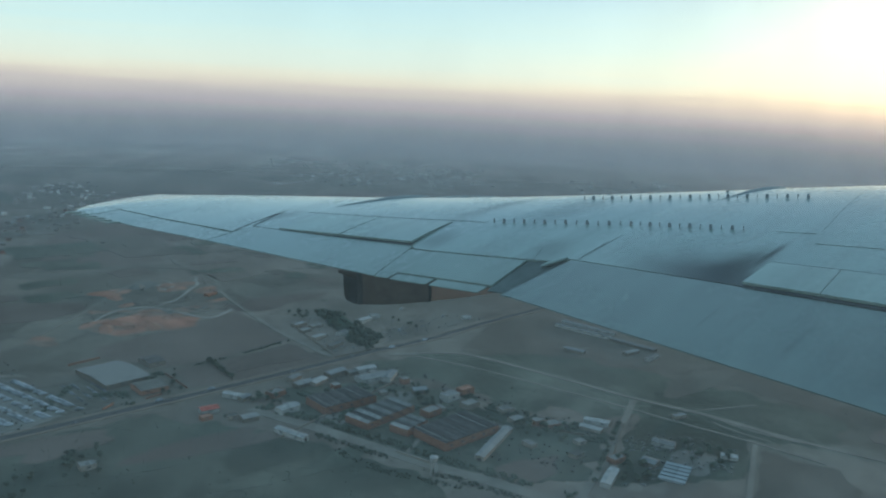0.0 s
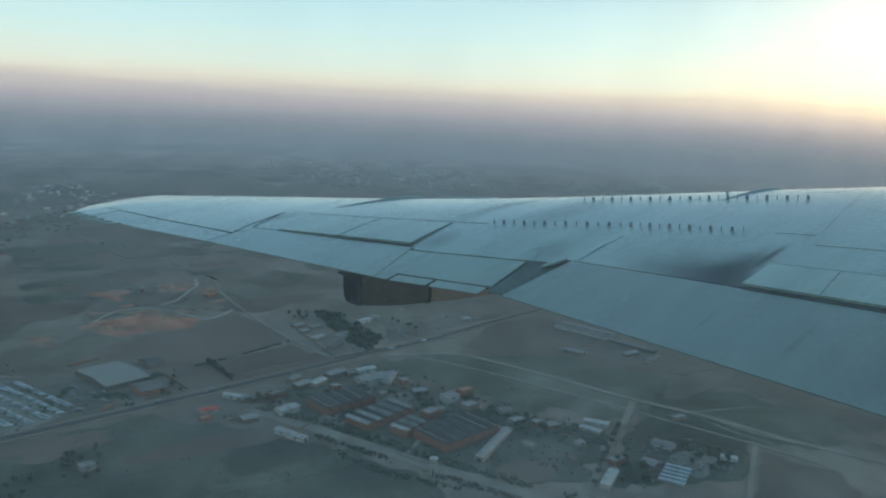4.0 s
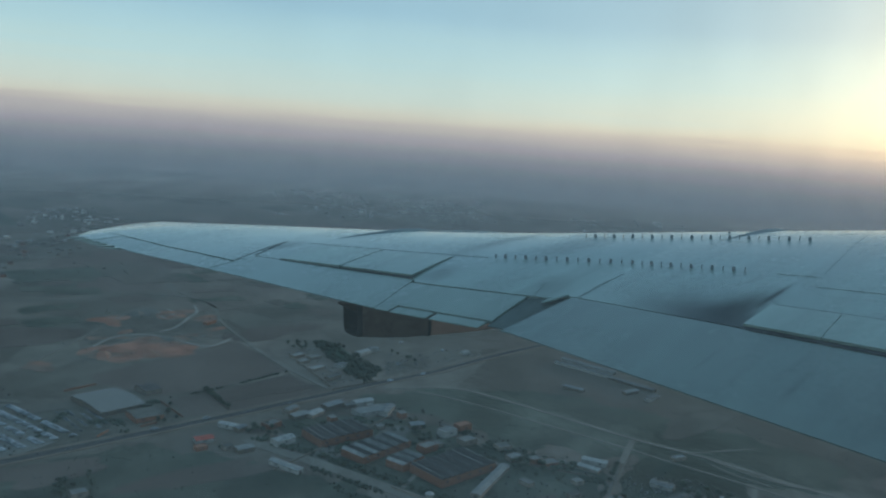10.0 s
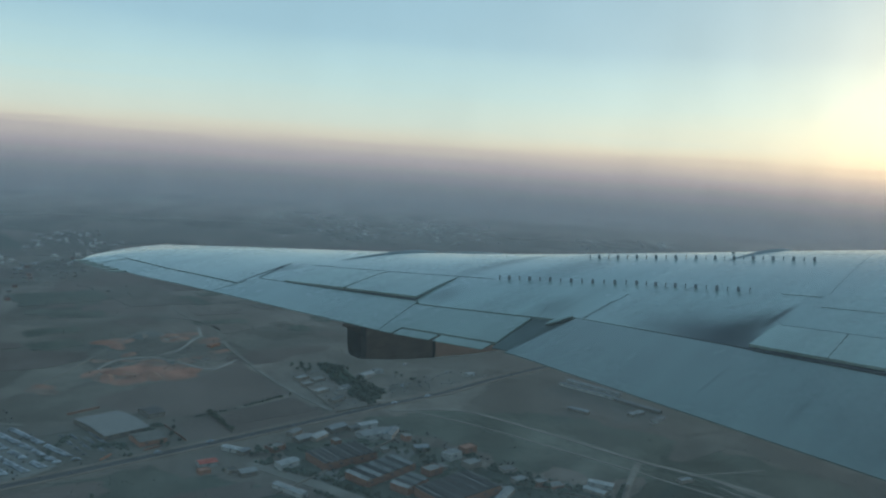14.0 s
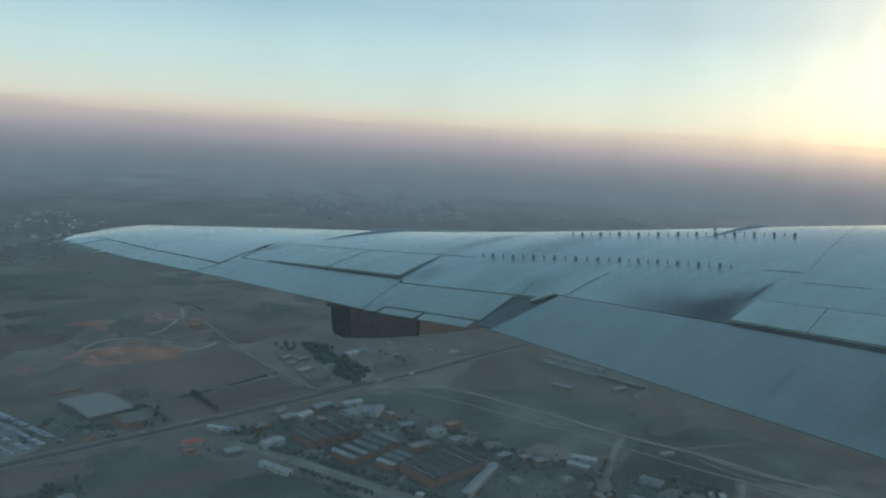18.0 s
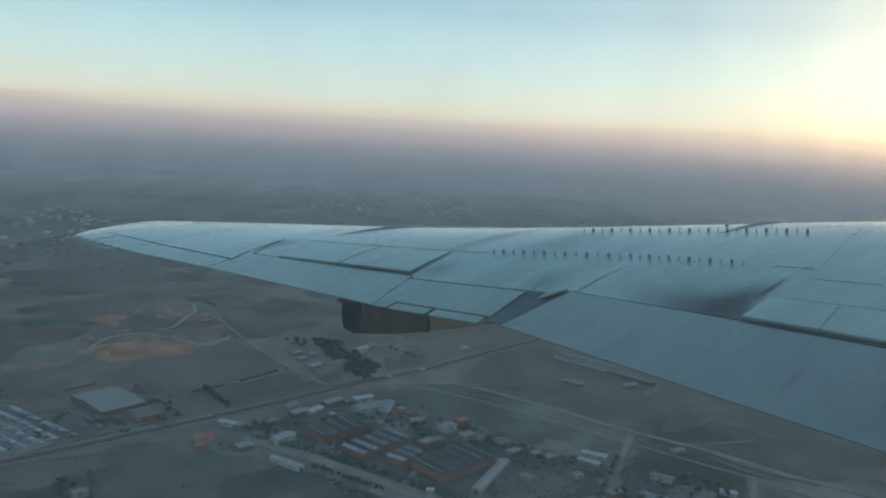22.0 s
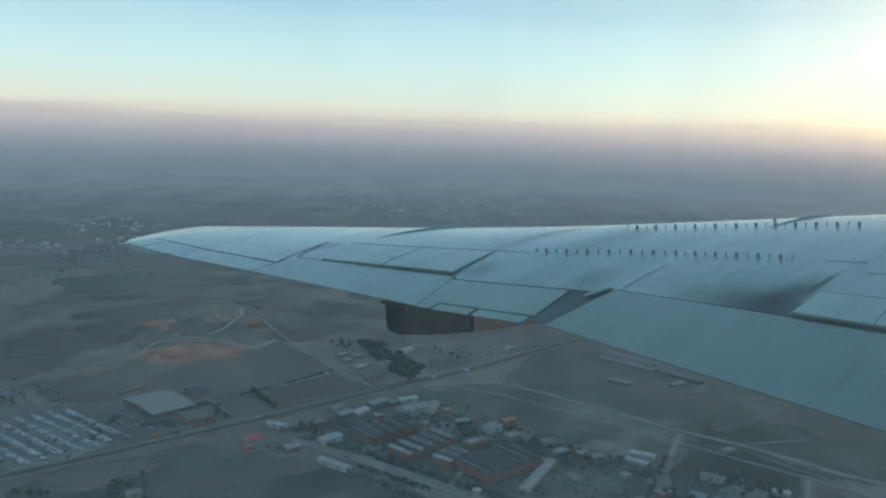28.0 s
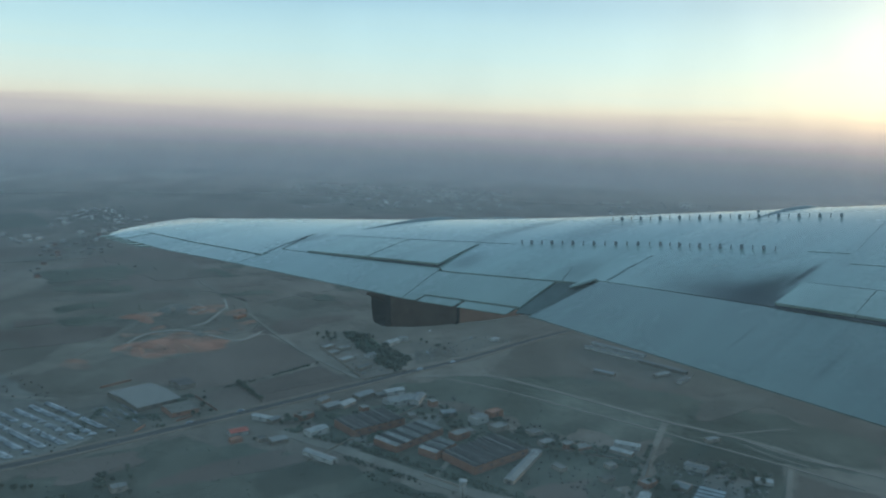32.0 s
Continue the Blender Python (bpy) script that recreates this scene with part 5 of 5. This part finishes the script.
# ---- trees ----
def tree_template(h, r, seed):
    rg = random.Random(seed)
    e = empty("tree", Matrix(), "dark green broad-crowned tree on dry ground", "tree", "trees")
    bm = bmesh.new()
    bmesh.ops.create_cone(bm, cap_ends=True, segments=7, radius1=0.28, radius2=0.12, depth=h * 0.6, matrix=Matrix.Translation((0, 0, h * 0.3)))
    for k in range(4):
        a = k * 1.6 + rg.random()
        m = Matrix.Translation((0, 0, h * 0.45)) @ Matrix.Rotation(a, 4, "Z") @ Matrix.Rotation(0.7, 4, "Y") @ Matrix.Translation((0, 0, r * 0.4))
        bmesh.ops.create_cone(bm, cap_ends=True, segments=5, radius1=0.12, radius2=0.05, depth=r * 0.9, matrix=m)
    part("trunk", bm, M_BARK, e)
    bm = bmesh.new()
    for k in range(30):
        d = Vector((rg.gauss(0, 1), rg.gauss(0, 1), rg.gauss(0, 1))).normalized() * rg.uniform(0.45, 1.0)
        p = Vector((d.x * r, d.y * r, h * 0.66 + d.z * h * 0.32))
        q = rg.uniform(0.20, 0.36) * r
        made = bmesh.ops.create_icosphere(bm, subdivisions=1, radius=q, matrix=Matrix.Translation(p))
        for v in made["verts"]:
            v.co += Vector((rg.uniform(-1, 1), rg.uniform(-1, 1), rg.uniform(-1, 1))) * q * 0.35
    part("crown", bm, M_LEAF, e)
    return e


TREES = [tree_template(7.5, 3.4, 1), tree_template(6.0, 3.0, 2), tree_template(9.0, 3.2, 3), tree_template(5.0, 2.6, 4)]
used = set()
rt = random.Random(11)


def plant(x, y, k=None):
    k = rt.randrange(len(TREES)) if k is None else k
    m = pose(x, y, land(x, y), 0, 0, rt.uniform(0, 360))
    if k in used:
        copy_thing(TREES[k], m)
    else:
        TREES[k].matrix_world = m
        used.add(k)


def grove(ring, n, jitter=0):
    xs, ys = [p[0] for p in ring], [p[1] for p in ring]
    got = 0
    while got < n:
        p = (rt.uniform(min(xs), max(xs)), rt.uniform(min(ys), max(ys)))
        if inside(p, ring):
            plant(*p)
            got += 1


def avenue_of(pts, step, side):
    for a, b in zip(pts, pts[1:]):
        a, b = Vector(a), Vector(b)
        n = max(1, int((b - a).length / step))
        nrm = Vector((-(b - a).y, (b - a).x)).normalized() * side
        for i in range(n):
            if rt.random() < 0.8:
                q = a + (b - a) * (i + rt.uniform(-0.2, 0.2)) / n + nrm
                plant(q.x, q.y)


grove([(-161, 1312), (-126, 1304), (-48, 1175), (-67, 1115), (-86, 1160), (-125, 1231)], 50)
grove([(-211, 1278), (-190, 1318), (-159, 1302), (-170, 1250)], 10)
grove([(-190, 896), (-158, 931), (-145, 895), (-168, 867)], 14)
grove([(-44, 944), (19, 982), (45, 898), (19, 895)], 20)
grove([(85, 884), (191, 844), (171, 804), (88, 843)], 26)
grove([(218, 766), (249, 782), (245, 718), (211, 716)], 16)
grove([(299, 815), (348, 793), (328, 748), (285, 772)], 14)
grove([(-350, 760), (-319, 776), (-275, 705), (-304, 681)], 16)
grove([(-339, 939), (-291, 976), (-266, 919), (-294, 903)], 12)
avenue_of([(-137, 850), (-98, 835), (-31, 792), (19, 756)], 12, 4)
avenue_of([(190, 712), (222, 790), (254, 868)], 12, 7)
avenue_of([(-28, 1282), (19, 1223)], 12, 0)
avenue_of([(-268, 1035), (-241, 998), (-217, 962)], 7, 0)
grove([(-831, 1042), (-726, 999), (-700, 898), (-762, 891)], 20)
grove([(-420, 729), (-321, 689), (-329, 631), (-405, 639)], 22)


# ---- vehicles ----
def car_template(name, length, width, h, label):
    e = empty(name, Matrix(), label, name, "parked vehicles")
    bm = bmesh.new()
    lo = box(bm, -length / 2, length / 2, -width / 2, width / 2, 0.35, h * 0.58)
    bmesh.ops.bevel(bm, geom=bm.edges[:], offset=0.12, segments=1, affect="EDGES")
    part("body", bm, M_CAR if name == "car" else M_LORRY, e)
    bm = bmesh.new()
    v = box(bm, -length * 0.32, length * 0.22, -width * 0.45, width * 0.45, h * 0.58, h)
    for k in (4, 5, 6, 7):
        v[k].co.x *= 0.75
        v[k].co.y *= 0.85
    part("cabin", bm, M_GLASSDK if name == "car" else M_LORRY, e)
    for sx in (-0.32, 0.32):
        for sy in (-1, 1):
            bm = bmesh.new()
            bmesh.ops.create_cone(bm, cap_ends=True, segments=12, radius1=0.33, radius2=0.33, depth=0.24, matrix=Matrix.Translation((sx * length, sy * (width / 2 - 0.1), 0.34)) @ Matrix.Rotation(math.pi / 2, 4, "X"))
            part("wheel", bm, M_TYRE, e)
    return e


CAR, TRUCK = car_template("car", 4.4, 1.75, 1.45, "small saloon car on the dusty ground"), car_template("truck", 9.0, 2.5, 3.3, "box truck standing in the open")
placed = set()


def park(kind, x, y, z, turn):
    m = pose(x, y, z or land(x, y), 0, 0, turn)
    if kind in placed:
        return copy_thing(kind, m)
    placed.add(kind)
    kind.matrix_world = m
    return kind


def row_of(kind, a, b, step, turn, z, miss=0.2):
    a, b = Vector(a), Vector(b)
    n = int((b - a).length / step)
    for i in range(n):
        if rt.random() > miss:
            p = a + (b - a) * i / n
            park(kind, p.x, p.y, z, turn + rt.uniform(-3, 3))


for i in range(4):
    a, b = Vector((-414, 926)), Vector((-359, 867))
    off = Vector((9.0, 6.0)) * i
    row_of(CAR, tuple(a + off), tuple(b + off), 4.2, 20, 0, 0.35)
for x, y, turn in ((19, 1249, 20), (-16, 1351, 70), (-17, 1217, 110), (-7, 1199, 40), (10, 1225, 15), (74, 1384, 60), (40, 1290, 30), (55, 1312, 95), (-30, 1268, 10)):
    park(TRUCK if turn > 60 else CAR, x, y, 0, turn)
for i in range(7):
    a, b = Vector((-545, 853)), Vector((-431, 771))
    off = (Vector((-509, 893)) - Vector((-545, 853))) * i / 3.0
    row_of(TRUCK, tuple(a + off), tuple(b + off), 5.5, 25, 0, 0.25)
td = Vector(trunk[5]) - Vector(trunk[4])
tturn = math.degrees(math.atan2(td.y, td.x))
for k, s in ((2, 0.3), (3, 0.2), (3, 0.75), (4, 0.15), (4, 0.55), (5, 0.4), (6, 0.2), (6, 0.8), (7, 0.5), (8, 0.3)):
    p = Vector(trunk[k]) * (1 - s) + Vector(trunk[k + 1]) * s
    d = (Vector(trunk[k + 1]) - Vector(trunk[k])).normalized()
    p += Vector((-d.y, d.x)) * (2.6 if k % 2 else -2.6)
    park(TRUCK if k % 3 == 0 else CAR, p.x, p.y, 0.6, math.degrees(math.atan2(d.y, d.x)))


# ---- far settlements: small flat-roofed houses ----
def house_template(w, d, h, wall_mat, roof_mat, label):
    e = empty("house", Matrix(), label, "house", "village houses")
    bm = bmesh.new()
    box(bm, -w / 2, w / 2, -d / 2, d / 2, 0, h)
    part("wall", bm, wall_mat, e)
    bm = bmesh.new()
    box(bm, -w / 2 - 0.15, w / 2 + 0.15, -d / 2 - 0.15, d / 2 + 0.15, h, h + 0.3)
    part("roof", bm, roof_mat, e)
    bm = bmesh.new()
    box(bm, -w / 4, w / 4, -d / 2 - 0.08, -d / 2 + 0.1, h * 0.4, h * 0.75)
    part("window", bm, M_GLASSDK, e)
    return e


HOUSES = [house_template(11, 9, 4, M_WALL, M_ROOF, "flat-roofed plastered village house"), house_template(14, 9, 4.4, M_WALL, M_ROOF, "long flat-roofed plastered village house"),
          house_template(10, 9, 7, M_BRICK, M_ROOF, "two-storey brick village house"), house_template(16, 11, 6, M_WHITE, M_PALE, "white flat-roofed village house")]
rv = random.Random(5)


def village(ring, turn, sx, sy, most, skip=0.2, mix=(5, 3, 2, 2), loose=5):
    xs, ys = [p[0] for p in ring], [p[1] for p in ring]
    c0 = Vector(((min(xs) + max(xs)) / 2, (min(ys) + max(ys)) / 2))
    n = 0
    spots = [(i, j) for i in range(-60, 60) for j in range(-60, 60)]
    rv.shuffle(spots)
    for i, j in spots:
        c = c0 + Matrix.Rotation(radians(turn), 2) @ Vector((i * sx + rv.uniform(-loose, loose), j * sy + rv.uniform(-loose, loose)))
        if n >= most or not inside(c, ring) or rv.random() < skip:
            continue
        k = rv.choices(range(4), mix)[0]
        m = pose(c.x, c.y, land(c.x, c.y), 0, 0, turn + rv.choice((0, 90)) + rv.uniform(-6, 6))
        key = "h%d" % k
        if key in used:
            copy_thing(HOUSES[k], m)
        else:
            HOUSES[k].matrix_world = m
            used.add(key)
        n += 1


village([(-172, 902), (-79, 1026), (26, 983), (93, 903), (25, 878), (-72, 951), (-142, 878)], 35, 24, 20, 8, 0.5, (5, 3, 2, 0))
village([(90, 859), (193, 852), (215, 808), (173, 750), (103, 799)], 35, 24, 20, 6, 0.5, (5, 3, 2, 0))
village([(-858, 1644), (-1111, 2193), (-1009, 2365), (-855, 2084), (-895, 1972)], 30, 28, 24, 40, 0.55, (5, 3, 2, 1), 11)


def town(ring, turn, n, size, label, seed):
    """A far settlement: flat-roofed houses past counting."""
    rg = random.Random(seed)
    xs, ys = [p[0] for p in ring], [p[1] for p in ring]
    verts, faces = [], []
    for k in range(n * 6):
        x, y = rg.uniform(min(xs), max(xs)), rg.uniform(min(ys), max(ys))
        if not inside((x, y), ring) or noise.noise(Vector((x, y, seed * 7)) * 0.006) < rg.uniform(-0.2, 0.5) or len(verts) > n * 8:
            continue
        w, d, h, a = size * rg.uniform(0.6, 1.6), size * rg.uniform(0.5, 1.1), rg.choice((3.5, 4, 6, 7, 9)), radians(turn + rg.choice((0, 90)) + rg.uniform(-5, 5))
        q, z = len(verts), land(x, y)
        for zz in (z, z + h):
            for u, v in ((-1, -1), (1, -1), (1, 1), (-1, 1)):
                verts.append((x + (u * w * math.cos(a) - v * d * math.sin(a)) / 2, y + (u * w * math.sin(a) + v * d * math.cos(a)) / 2, zz))
        faces += [(q + 4, q + 5, q + 6, q + 7)] + [(q + i, q + (i + 1) % 4, q + 4 + (i + 1) % 4, q + 4 + i) for i in range(4)]
    me = bpy.data.meshes.new("town")
    me.from_pydata(verts, [], faces)
    me.materials.append(M_TOWN)
    return tagged(new("town", me), label, "town", kind="stuff")


town([(-866, 4242), (-899, 4800), (425, 4750), (345, 4203), (-239, 4062)], 20, 150, 14, "far town of pale flat-roofed houses in the haze", 1)
town([(-1177, 2325), (-1438, 3002), (-1202, 3166), (-998, 2999), (-976, 2570), (-1024, 2399)], 30, 60, 12, "far village of pale and brown houses", 2)
town([(-620, 3250), (-520, 3900), (-40, 4250), (420, 4150), (520, 3700), (60, 3380)], 25, 85, 14, "far village of pale houses on the plain", 3)
town([(700, 3300), (760, 4100), (1350, 4300), (1500, 3600)], 25, 60, 13, "far village of pale houses on the plain", 4)
town([(-1500, 1900), (-1480, 2300), (-1130, 2250), (-1120, 1980)], 25, 60, 13, "far village of brick and plaster houses", 5)


# ---- shrubs and rubble, past counting ----
def scatter(name, ring, n, size, mat, label, category, seed, square=False):
    rg = random.Random(seed)
    xs, ys = [p[0] for p in ring], [p[1] for p in ring]
    verts, faces = [], []
    got = 0
    while got < n:
        x, y = rg.uniform(min(xs), max(xs)), rg.uniform(min(ys), max(ys))
        if not inside((x, y), ring) or noise.noise(Vector((x, y, seed * 10)) * 0.03) < rg.uniform(-0.45, 0.35):
            got += 0.02
            continue
        got += 1
        z, k = land(x, y) - 0.05, len(verts)
        w, h, a = size * rg.uniform(0.5, 1.5), size * rg.uniform(0.4, 1.1), rg.uniform(0, 6.3)
        m = 4 if square else 6
        lean = 1.0 if square else 0.62
        for lev, rr in ((0.0, 1.0), (0.55, 1.05), (1.0, lean)):
            for q in range(m):
                t = a + q * 2 * math.pi / m
                r = w * 0.5 * rr * (1.0 if square else rg.uniform(0.7, 1.2))
                verts.append((x + r * math.cos(t), y + r * math.sin(t), z + h * lev * (1.0 if square else rg.uniform(0.85, 1.1))))
        for lev in range(2):
            for q in range(m):
                faces.append((k + lev * m + q, k + lev * m + (q + 1) % m, k + (lev + 1) * m + (q + 1) % m, k + (lev + 1) * m + q))
        faces.append(tuple(k + 2 * m + q for q in range(m)))
    me = bpy.data.meshes.new(name)
    me.from_pydata(verts, [], faces)
    me.materials.append(mat)
    return tagged(new(name, me), label, category, kind="stuff")


scatter("shrubs", [(-465, 680), (-372, 786), (-224, 853), (13, 732), (53, 632), (-406, 591)], 420, 1.2, M_LEAF, "low dark shrubs dotted over scrubland", "shrubs", 3)
scatter("shrubs", [(-79, 1026), (90, 1072), (262, 920), (366, 821), (188, 714), (25, 792), (-44, 954)], 130, 1.4, M_LEAF, "low dark shrubs among the works sheds", "shrubs", 4)
scatter("shrubs", [(-732, 1561), (-501, 1896), (-40, 1627), (-47, 1290), (-211, 1278), (-476, 1107)], 260, 1.6, M_LEAF, "low dark shrubs on bare land", "shrubs", 6)
scatter("shrubs", [(-1417, 2370), (-927, 3300), (900, 3300), (1300, 2900), (-449, 1699), (-911, 1513)], 420, 3.0, M_LEAF, "far hedges and scattered bushes", "shrubs", 7)
scatter("shrubs", [(106, 1336), (333, 1378), (622, 892), (413, 840), (186, 1073)], 130, 1.2, M_LEAF, "low dark shrubs on bare land", "shrubs", 8)


def hedge(pts, width, n, size, label, seed):
    """A belt of bushes along a line."""
    line = [Vector(p) for p in pts]
    sides = []
    for i, p in enumerate(line):
        d = (line[min(i + 1, len(line) - 1)] - line[max(i - 1, 0)]).normalized()
        sides.append(Vector((-d.y, d.x)) * width / 2)
    ring = [tuple(p + q) for p, q in zip(line, sides)] + [tuple(p - q) for p, q in reversed(list(zip(line, sides)))]
    return scatter("hedge", ring, n, size, M_LEAF, label, "hedge", seed)


hedge([(-150, 868), (-100, 848), (-40, 808), (14, 772), (66, 738), (120, 706), (160, 684)], 12, 420, 3.6, "dark belt of bushes and trees along the works road", 21)
hedge([(-95, 806), (-29, 764), (30, 724), (87, 690), (150, 652)], 9, 260, 2.6, "dark scrubby verge beside the works road", 22)
hedge([(0, 778), (24, 826), (54, 890)], 6, 60, 3.4, "trees between the works halls", 23)
hedge([(-50, 842), (-6, 898)], 7, 50, 3.4, "trees between the works halls", 24)
hedge([(-128, 905), (-92, 940), (-50, 960)], 16, 90, 3.6, "trees behind the works sheds", 25)
hedge([(96, 905), (140, 878), (192, 848)], 18, 120, 3.6, "trees among the works buildings", 26)
hedge([(-303, 998), (-259, 1041), (-175, 1143)], 5, 120, 2.6, "dark hedge between ploughed fields", 27)
for k, (pts, wide, n, size, label) in enumerate((
        ([(-267, 1037), (-218, 969)], 5, 60, 2.4, "dark hedge between ploughed fields"),
        ([(-182, 887), (-156, 876)], 14, 60, 3.6, "dark trees behind the roadside sheds"),
        ([(-202, 851), (-187, 845)], 7, 26, 3.2, "dark bushes beside the roadside sheds"),
        ([(-400, 845), (-402, 924)], 7, 70, 2.6, "dark hedge beside the parked vehicles"),
        ([(-363, 895), (-335, 906), (-317, 873)], 14, 100, 3.0, "dark trees between the warehouses"),
        ([(-338, 972), (-310, 981)], 9, 44, 3.0, "dark trees behind the warehouse"),
        ([(-131, 930), (-109, 915)], 10, 50, 3.2, "dark trees beside the works hall"),
        ([(2, 900), (13, 886)], 9, 34, 3.2, "dark trees between the works halls"),
        ([(-76, 847), (-64, 885)], 8, 50, 3.2, "dark trees beside the works hall"),
        ([(98, 902), (126, 882)], 16, 80, 3.2, "dark trees among the works buildings"),
        ([(144, 847), (177, 843)], 12, 60, 3.2, "dark trees among the works buildings"),
        ([(192, 818), (219, 813)], 14, 60, 3.0, "dark trees by the open shed"),
        ([(66, 957), (79, 924)], 14, 60, 3.0, "dark trees round the brick building"),
        ([(-73, 770), (-26, 729), (21, 707), (58, 695)], 10, 180, 2.2, "dark weedy bank along the works road"))):
    hedge(pts, wide, n, size, label, 40 + k)
scatter("orchard", [(-168, 1330), (-118, 1318), (-40, 1180), (-58, 1108), (-90, 1150), (-128, 1231)], 330, 5.0, M_LEAF, "dense dark orchard beside the walled compound", "orchard", 28)
scatter("rubble", [(-163, 961), (-20, 1045), (147, 899), (226, 856), (168, 725), (-11, 789), (-135, 838)], 260, 2.4, M_ROOF, "pallets and rubble between the works halls", "rubble", 9, True)
scatter("rubble", [(-196, 1245), (-140, 1291), (-43, 1206), (88, 1372), (123, 1302), (-100, 1084)], 170, 2.2, M_PALE, "pale rubble and crates in the farmyards", "rubble", 10, True)
scatter("rubble", [(215, 808), (296, 846), (357, 798), (321, 723), (186, 702)], 150, 2.4, M_PALE, "pale rubble and crates in the works yard", "rubble", 12, True)
scatter("rubble", [(-716, 1060), (-572, 1051), (-347, 839), (-417, 746), (-660, 815)], 170, 2.6, M_ROOF, "crates and scrap around the truck yard", "rubble", 13, True)
scatter("rubble", [(-580, 1446), (-385, 1542), (-305, 1334), (-392, 1179), (-469, 1166)], 50, 2.2, M_VERGE, "heaps of dug stone", "rubble", 14)
